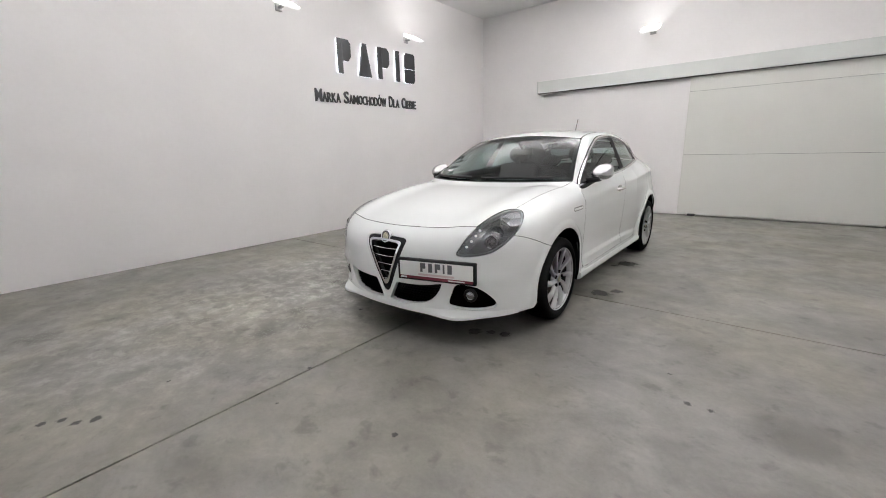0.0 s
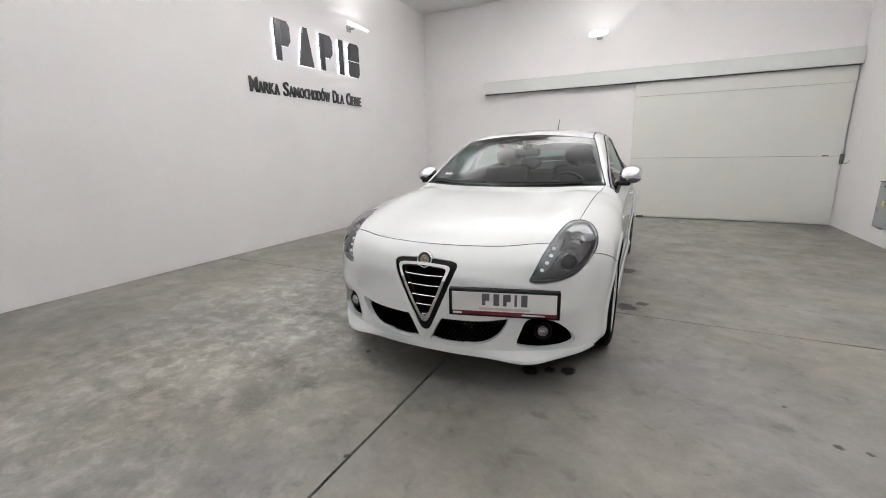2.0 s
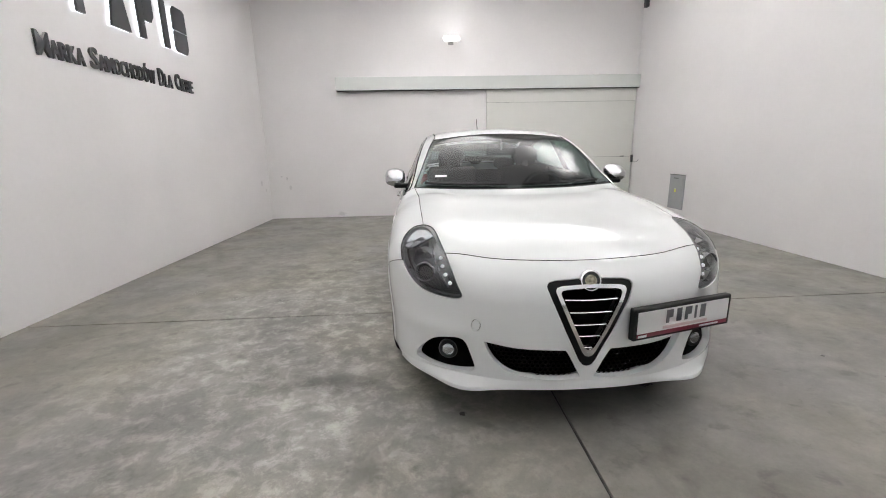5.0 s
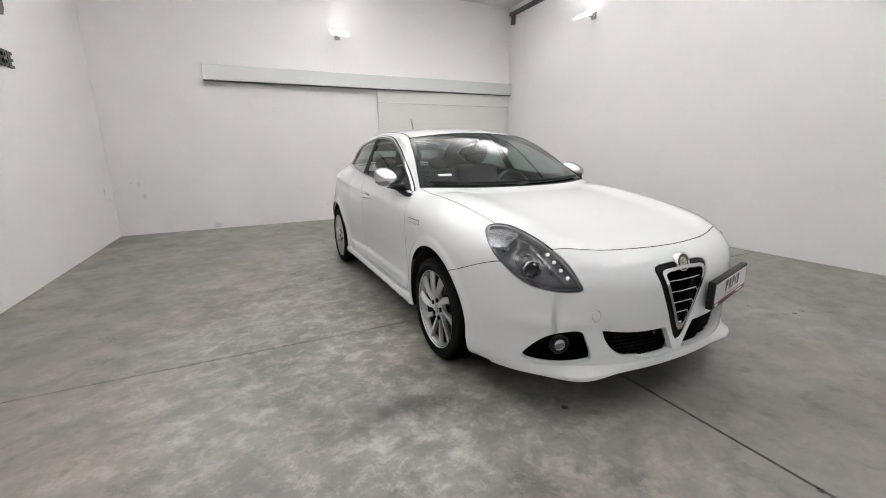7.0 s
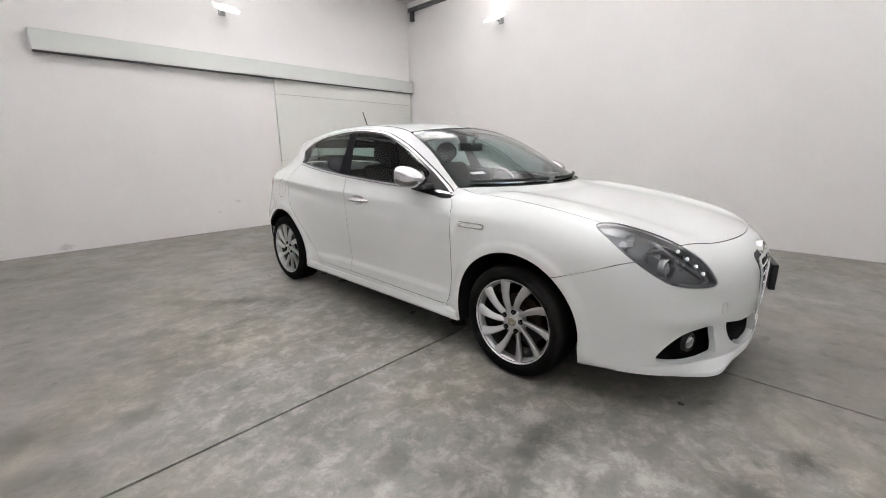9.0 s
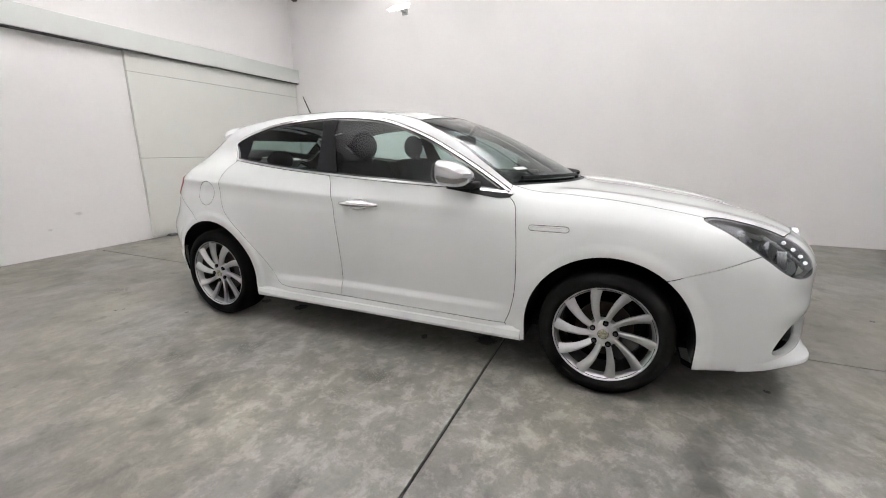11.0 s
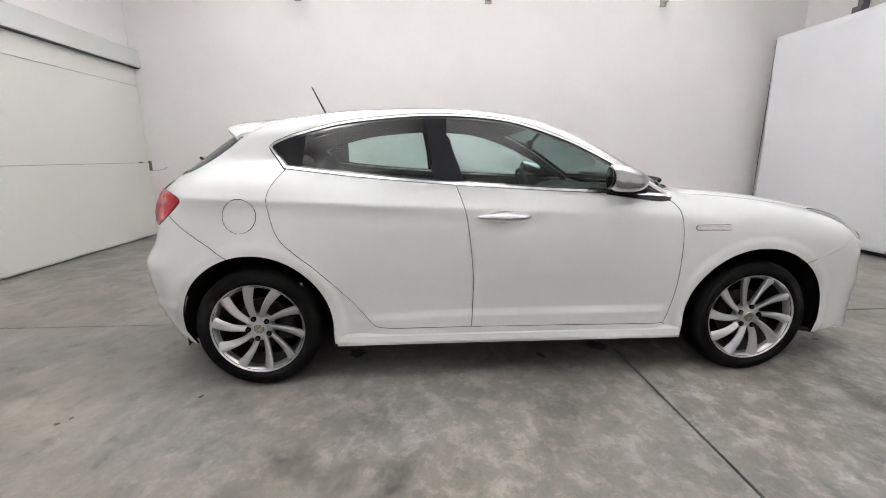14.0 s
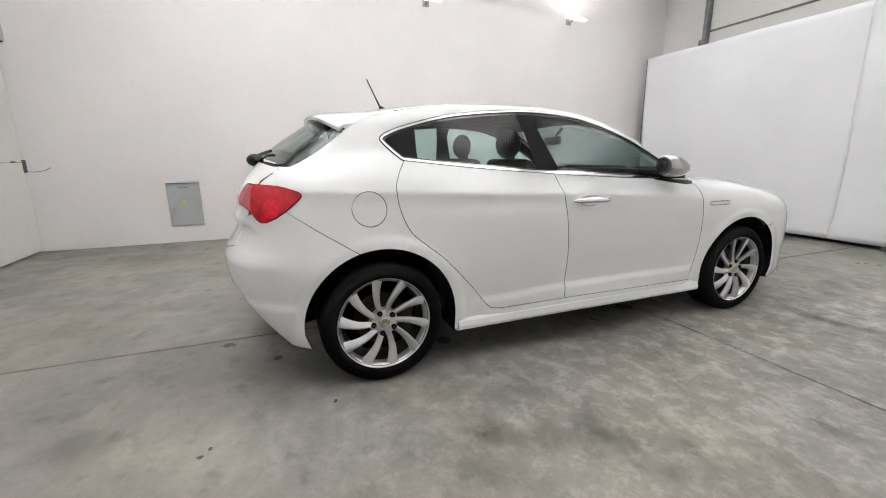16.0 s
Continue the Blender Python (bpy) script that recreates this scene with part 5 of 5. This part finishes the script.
cyl(bm, (0, 0, 0.02), (0, -0.06, 0.09), 0.012, n=10)
bmesh.ops.transform(bm, matrix=pose(0, 1.02, 1.255, 0, 0, -10), verts=bm.verts)
part("interior_mirror", bm, M_TRIM, CAR, "black interior mirror", 40)
part("cabin_floor", box(bmesh.new(), -0.70, 0.70, 0.45, 2.95, 0.28, 0.34), M_TRIM, CAR, "dark carpet")
part("parcel_shelf", box(bmesh.new(), -0.60, 0.60, 2.50, 2.98, 0.99, 1.01), M_TRIM, CAR, "dark luggage cover")


# ---- wall lamps ----
def wall_lamp(x, y, z, rz):
    """A flat floodlight on a bracket, lit face upwards; local +y points away from the wall."""
    ob = thing("wall_floodlight", x, y, z, "white wall floodlight shining upwards on a short bracket", "floodlight", "floodlights on the walls", rz=rz)
    tilt = pose(0, 0.20, 0.03, -30)
    bm = bmesh.new()
    rows = [[(-0.155 * k, -0.10, h0), (0.155 * k, -0.10, h0), (0.155 * k, 0.14, h1), (-0.155 * k, 0.14, h1)] for k, h0, h1 in ((0.80, -0.055, -0.030), (0.97, -0.012, -0.008), (1.0, 0.0, 0.0))]
    vs = grid(bm, rows, True)
    bm.faces.new(vs[0])
    bmesh.ops.transform(bm, matrix=tilt, verts=bm.verts)
    part("lamp_body", bm, M_LENS, ob, "white glowing lamp cover")
    bm = box(bmesh.new(), -0.142, 0.142, -0.09, 0.13, -0.006, -0.002)
    bmesh.ops.transform(bm, matrix=tilt, verts=bm.verts)
    part("lamp_glass", bm, M_GLOW, ob, "lit glass face")
    bm = box(bmesh.new(), -0.05, 0.05, 0.0, 0.022, -0.05, 0.05, 0.006)
    box(bm, -0.02, 0.02, 0.015, 0.12, -0.020, 0.008, 0.004)
    part("bracket", bm, M_FIXD, ob, "grey bracket")
    li = bpy.data.lights.new("floodlight", "AREA")
    li.shape, li.size, li.size_y, li.energy, li.color = "RECTANGLE", 0.22, 0.20, LAMP_WATTS, (1.0, 0.99, 0.985)
    li.spread = radians(66)
    lo = new("floodlight_light", li)
    lo.parent = ob
    lo.matrix_basis = tilt @ pose(0, 0.015, 0.020, 153)
    return ob


for y in (1.03, 3.66, 6.40):
    wall_lamp(XE, y, 3.40, 90)
# the lamp at 1.03 is unseen, added to balance the light
for y in (1.03, 3.66, 6.23):
    wall_lamp(-5.55 - 0.0166 * (YN - y), y, 3.33, -90.95)
wall_lamp(-1.86, YN, 3.30, 180)

# ---- sliding door ----
door = thing("sliding_door", 0.33, YN, 0, "pale enamelled sectional sliding door, closed", "door")
for z0, z1 in ((0.02, 1.098), (1.102, 2.188), (2.192, 2.45)):
    part("door_section", box(bmesh.new(), -1.50, 1.52, -0.055, -0.004, z0, z1, 0.003, 1), M_DOOR, door)
part("door_core", box(bmesh.new(), -1.495, 1.515, -0.048, -0.003, 0.025, 2.44), M_SEAM, door)
part("latch", box(bmesh.new(), 1.28, 1.36, -0.066, -0.05, 1.095, 1.115, 0.003), M_STEEL, door, "small dark latch")
part("keeper", box(bmesh.new(), 1.50, 1.545, -0.075, -0.02, 0.98, 1.13, 0.004), M_STEEL, door, "grey latch keeper")
bm = box(bmesh.new(), -1.32, -1.20, -0.13, -0.02, 0.0, 0.035, 0.008)
part("floor_guide", bm, M_STEEL, door, "dark floor guide roller")
part("loose_wire", tube(bmesh.new(), [(1.53, -0.06, 0.99), (1.545, -0.10, 0.985), (1.546, -0.17, 0.985), (1.546, -0.24, 1.0), (1.545, -0.30, 1.035)], 0.0035, 6), M_STEEL, door, "thin dark bent wire")
rail = thing("door_rail_cover", -1.12, YN, 2.44, "long pale sheet-metal cover over the door track", "track cover")
part("cover", box(bmesh.new(), -2.95, 2.995, -0.13, -0.002, 0.0, 0.235, 0.004, 1), M_COVER, rail)
part("end_plate", box(bmesh.new(), -2.956, -2.951, -0.134, -0.001, -0.004, 0.239), M_COVER, rail)
# dark strip in place of the shade below the cover
part("shadow_lip", box(bmesh.new(), -2.945, 2.99, -0.115, -0.02, -0.012, -0.001), M_SEAM, rail, "dark strip painted as shade under the cover")

# ---- electric cabinet ----
cab = thing("electrical_cabinet", XE, 7.185, 0.515, "grey wall cabinet with a small yellow warning sticker", "cabinet")
bm = bmesh.new()
box(bm, -0.030, -0.001, -0.195, 0.195, -0.29, 0.29, 0.004)
part("cabinet_frame", bm, M_BOX, cab)
part("cabinet_door", box(bmesh.new(), -0.040, -0.029, -0.170, 0.170, -0.262, 0.262, 0.003), M_BOX, cab, "grey door")
part("warning_sticker", box(bmesh.new(), -0.042, -0.0395, -0.022, 0.022, -0.005, 0.045), M_YELLOW, cab, "yellow warning sticker")
part("warning_sticker", box(bmesh.new(), -0.042, -0.0395, -0.020, 0.020, 0.046, 0.058), M_STICK, cab, "white paper label")
part("lock", box(bmesh.new(), -0.046, -0.039, 0.115, 0.150, -0.11, -0.03, 0.003), M_FIXD, cab, "grey lock plate")
part("slot", box(bmesh.new(), -0.043, -0.0395, -0.06, 0.06, 0.225, 0.240), M_STEEL, cab, "dark slot")
part("top_edge", box(bmesh.new(), -0.041, -0.001, -0.196, 0.196, 0.286, 0.293), M_STEEL, cab, "dark upper edge")

# ---- sign ----
sign = thing("wall_sign", -5.606, 5.5, 2.83, "dark raised plain sign shapes with white glow behind", "sign", rz=-0.95)


def sign_shape(y0, y1, pts):
    """A flat plain shape 3 cm thick, 4 cm off the wall, with a lit back."""
    for nm, x0, x1, g, mt in (("sign_shape", 0.035, 0.06, 0.0, M_SIGN), ("back_light", 0.012, 0.034, -0.006, M_HALO)):
        bm = bmesh.new()
        cy, cz = sum(p[0] for p in pts) / len(pts), sum(p[1] for p in pts) / len(pts)
        rows = []
        for x in (x0, x1):
            ring = []
            for py, pz in pts:
                d = math.hypot(py - cy, pz - cz)
                k = (d + g) / d
                ring.append((x, y0 - 5.5 + (y1 - y0) * (cy + (py - cy) * k), -0.265 + 0.53 * (cz + (pz - cz) * k)))
            rows.append(ring)
        vs = grid(bm, rows, True)
        bm.faces.new(vs[0])
        bm.faces.new(vs[-1])
        part(nm, bm, mt, sign)


for y0, y1, kind in ((4.60, 4.86, "flag"), (5.02, 5.30, "peak"), (5.46, 5.73, "flag"), (5.90, 5.99, "bar"), (6.13, 6.40, "step")):
    if kind == "flag":
        sign_shape(y0, y1, [(0, 0), (0.34, 0), (0.34, 1), (0, 1)])
        sign_shape(y0, y1, [(0.36, 0.38), (0.80, 0.38), (1, 0.52), (1, 0.88), (0.82, 1), (0.36, 1)])
    elif kind == "peak":
        sign_shape(y0, y1, [(0, 0), (1, 0), (0.64, 1), (0.36, 1)])
    elif kind == "bar":
        sign_shape(y0, y1, [(0, 0), (1, 0), (1, 1), (0, 1)])
    else:
        sign_shape(y0, y1, [(0, 0.06), (0.15, 0), (0.85, 0), (1, 0.12), (1, 0.46), (0, 0.46)])
        sign_shape(y0, y1, [(0, 0.48), (1, 0.48), (1, 0.94), (0.85, 1), (0.15, 1), (0, 0.88)])

motto = thing("wall_lettering", -5.628, 4.13, 2.10, "black raised capital lettering on the white wall", "sign", rz=-0.95)


def letter(ch, y, w, h):
    cu = bpy.data.curves.new("letter", "FONT")
    cu.body, cu.extrude, cu.resolution_u, cu.offset = ch, 0.5, 3, 0.018
    tmp = new("letter", cu)
    me = bpy.data.meshes.new_from_object(tmp.evaluated_get(bpy.context.evaluated_depsgraph_get()))
    bpy.data.objects.remove(tmp)
    co = np.empty(len(me.vertices) * 3)
    me.vertices.foreach_get("co", co)
    co = co.reshape(-1, 3)
    lo, hi = co.min(0), co.max(0)
    top = 0.74 if ch == "\u00d3" else 1.0
    q = np.stack([0.004 + 0.022 * (co[:, 2] - lo[2]) / (hi[2] - lo[2]), y + w * (co[:, 0] - lo[0]) / (hi[0] - lo[0]), h / top * (co[:, 1] - lo[1]) / (hi[1] - lo[1])], -1)
    me.vertices.foreach_set("co", q.ravel())
    me.materials.clear()
    me.materials.append(M_SIGN)
    part("letter", me, M_SIGN, motto)


WORDS = ["MARKA", "SAMOCHOD\u00d3W", "DLA", "CIEBIE"]
WIDE = {"M": 1.25, "W": 1.35, "I": 0.35, "E": 0.8, "L": 0.78, "B": 0.95}
total = sum(WIDE.get(c, 1.0) * (1.22 if i == 0 else 1.0) for w in WORDS for i, c in enumerate(w)) + 0.75 * (len(WORDS) - 1)
unit, y = 2.31 / total, 0.0
for w in WORDS:
    for i, c in enumerate(w):
        adv = unit * WIDE.get(c, 1.0) * (1.22 if i == 0 else 1.0)
        letter(c, y, adv * 0.93, 0.195 if i == 0 else 0.150)
        y += adv
    y += unit * 0.75

# ---- hanging sheet in front of the gate, gate track ----
sheet = thing("hanging_sheet", 0, -0.66, 0, "white tarpaulin sheet hung across the gateway, with folds and seams", "curtain")
for x0, x1 in ((-1.60, 1.64), (-4.62, -1.57), (-5.60, -4.59)):
    bm, rows = bmesh.new(), []
    for x in np.linspace(x0, x1, 60):
        f = (x - x0) / (x1 - x0)
        rows.append([(x, 0.012 * math.sin(9 * f + 2 * z) + 0.02 * math.sin(3.1 * x + 0.7 * z) - 0.010 * (abs(2 * f - 1) ** 14) + 0.008 * f, z) for z in np.linspace(0.055, 2.88, 40)])
    grid(bm, rows)
    ob = part("sheet_panel", bm, M_SHEET, sheet, "", 60)
    ob.modifiers.new("thickness", "SOLIDIFY").thickness = 0.004
# black strip that paints the shadow between sheet and floor
part("bottom_shade_bar", box(bmesh.new(), -5.5, 1.62, -0.06, -0.02, 0.012, 0.06, 0.006), M_BLACK, sheet, "black strip in place of the shadow line under the sheet")
part("hanging_rope", cyl(bmesh.new(), (1.655, 0.0, 0.15), (1.665, 0.0, 2.85), 0.006, n=8), M_STEEL, sheet, "dark edge cord")
for x in (-0.9, -2.2, -3.4):
    part("foot", box(bmesh.new(), x - 0.10, x + 0.10, -0.10, 0.02, 0.0, 0.05, 0.01), M_STEEL, sheet, "dark foot under the sheet")
gate = thing("gate_track", 0.88, YS, 2.2, "grey steel guide track of a sectional gate", "track")
bm = box(bmesh.new(), -0.035, 0.035, 0.10, 0.20, -2.2, 1.9, 0.005)
box(bm, -0.06, 0.06, 0.20, 0.24, 0.72, 0.86, 0.005)
part("track", bm, M_STEEL, gate)
part("gate_leaf", box(bmesh.new(), -6.2, -0.04, 0.06, 0.10, -2.2, 1.95, 0.004), M_DOOR, gate, "pale gate section")
for z in (0.98,):
    part("gate_seam", box(bmesh.new(), -6.2, -0.04, 0.098, 0.112, z, z + 0.03), M_SEAM, gate, "dark seam")
pipe = thing("ceiling_track", XE - 0.042, 7.6, 4.0, "grey steel track under the ceiling on a bracket", "track")
part("channel", box(bmesh.new(), -0.04, 0.04, -8.4, 1.15, 0.02, 0.09, 0.008), M_STEEL, pipe)
part("bracket", box(bmesh.new(), -0.035, 0.035, 1.02, 1.10, -0.16, 0.03, 0.006), M_STEEL, pipe, "dark bracket")

# ---- stains and dark spots on the floor ----
disc = bmesh.new()
bmesh.ops.create_circle(disc, cap_ends=True, segments=24, radius=1.0)
DISC = {}
for mat in (M_SPOT, M_BLOT, M_DULL):
    me = bpy.data.meshes.new("floor_stain")
    disc.to_mesh(me)
    me.materials.append(mat)
    DISC[mat.name] = me
disc.free()
random.seed(5)
# darkest spots, the larger ones under and around the car
DARK_SPOTS = ((-0.89, 3.62, 0.16), (-0.78, 3.75, 0.09), (-0.96, 4.75, 0.20), (-1.05, 4.60, 0.09), (-1.35, 2.30, 0.09), (-1.25, 2.36, 0.06), (-1.15, 2.39, 0.07), (-2.37, 0.26, 0.05), (-2.33, 0.33, 0.05),
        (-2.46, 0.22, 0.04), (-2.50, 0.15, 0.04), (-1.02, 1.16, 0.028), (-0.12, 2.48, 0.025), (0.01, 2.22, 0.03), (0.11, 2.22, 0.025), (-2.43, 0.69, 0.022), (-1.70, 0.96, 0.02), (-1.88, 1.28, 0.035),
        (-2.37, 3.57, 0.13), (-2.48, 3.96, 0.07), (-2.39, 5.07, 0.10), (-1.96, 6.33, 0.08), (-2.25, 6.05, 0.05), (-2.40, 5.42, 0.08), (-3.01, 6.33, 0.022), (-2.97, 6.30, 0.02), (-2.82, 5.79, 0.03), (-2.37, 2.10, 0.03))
BLOTS = ((-4.66, 4.15, 0.11), (-4.24, 3.96, 0.10), (-3.60, 2.85, 0.09), (-3.25, 2.48, 0.16), (-2.97, 2.44, 0.13), (-4.62, 3.78, 0.12), (-3.47, 2.56, 0.14), (-2.47, 1.62, 0.09), (-3.80, 3.85, 0.10),
         (-3.38, 4.78, 0.09), (-3.39, 4.99, 0.12), (-3.04, 4.88, 0.17), (-3.18, 2.46, 0.10), (-3.01, 3.97, 0.11), (-3.47, 5.36, 0.10), (-3.34, 5.19, 0.09), (-3.54, 4.80, 0.11), (-3.24, 4.09, 0.09), (-2.73, 6.82, 0.12),
         (0.47, 2.23, 0.17), (-0.01, 1.83, 0.10), (-1.15, 0.88, 0.07), (-1.62, 0.49, 0.10), (-3.94, 0.30, 0.20), (-2.60, 1.38, 0.12), (-3.26, 1.17, 0.14), (-2.59, 0.27, 0.12), (-2.80, 1.78, 0.13), (-3.88, 1.83, 0.12), (-3.76, 1.35, 0.15))
k = 0
for spots, mat, stretch in ((BLOTS, M_BLOT, 1.1), (DARK_SPOTS, M_SPOT, 0.85)):
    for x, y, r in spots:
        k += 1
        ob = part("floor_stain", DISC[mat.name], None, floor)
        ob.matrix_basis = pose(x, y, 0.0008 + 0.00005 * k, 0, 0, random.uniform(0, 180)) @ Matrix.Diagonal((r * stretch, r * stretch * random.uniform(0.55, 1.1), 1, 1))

# ---- small marks on the walls ----
for x, z, w in ((-1.96, 0.46, 0.05), (-2.26, 0.31, 0.03), (-4.15, 0.06, 0.10), (-5.30, 0.84, 0.03)):
    ob = part("wall_mark", DISC[M_DULL.name], None, bpy.data.objects["wall_north"])
    ob.matrix_basis = pose(x, YN - 0.0012, z, 90, 0, 0) @ Matrix.Diagonal((w * 1.3, w * 0.7, 1, 1))
for x, z, w in ((-5.14, 0.62, 0.05), (-5.20, 0.80, 0.04)):
    ob = part("wall_mark", DISC[M_DULL.name], None, bpy.data.objects["wall_north"])
    ob.matrix_basis = pose(x, YN - 0.0012, z, 90, 0, 0) @ Matrix.Diagonal((w * 0.8, w * 1.4, 1, 1))
for y, z, w in ((-0.22, 0.60, 0.05), (-0.40, 0.74, 0.08)):
    ob = part("wall_mark", DISC[M_DULL.name], None, ww)
    ob.matrix_basis = pose(0.0012, y, z, 0, 90, 0) @ Matrix.Diagonal((w * 1.2, w * 0.7, 1, 1))
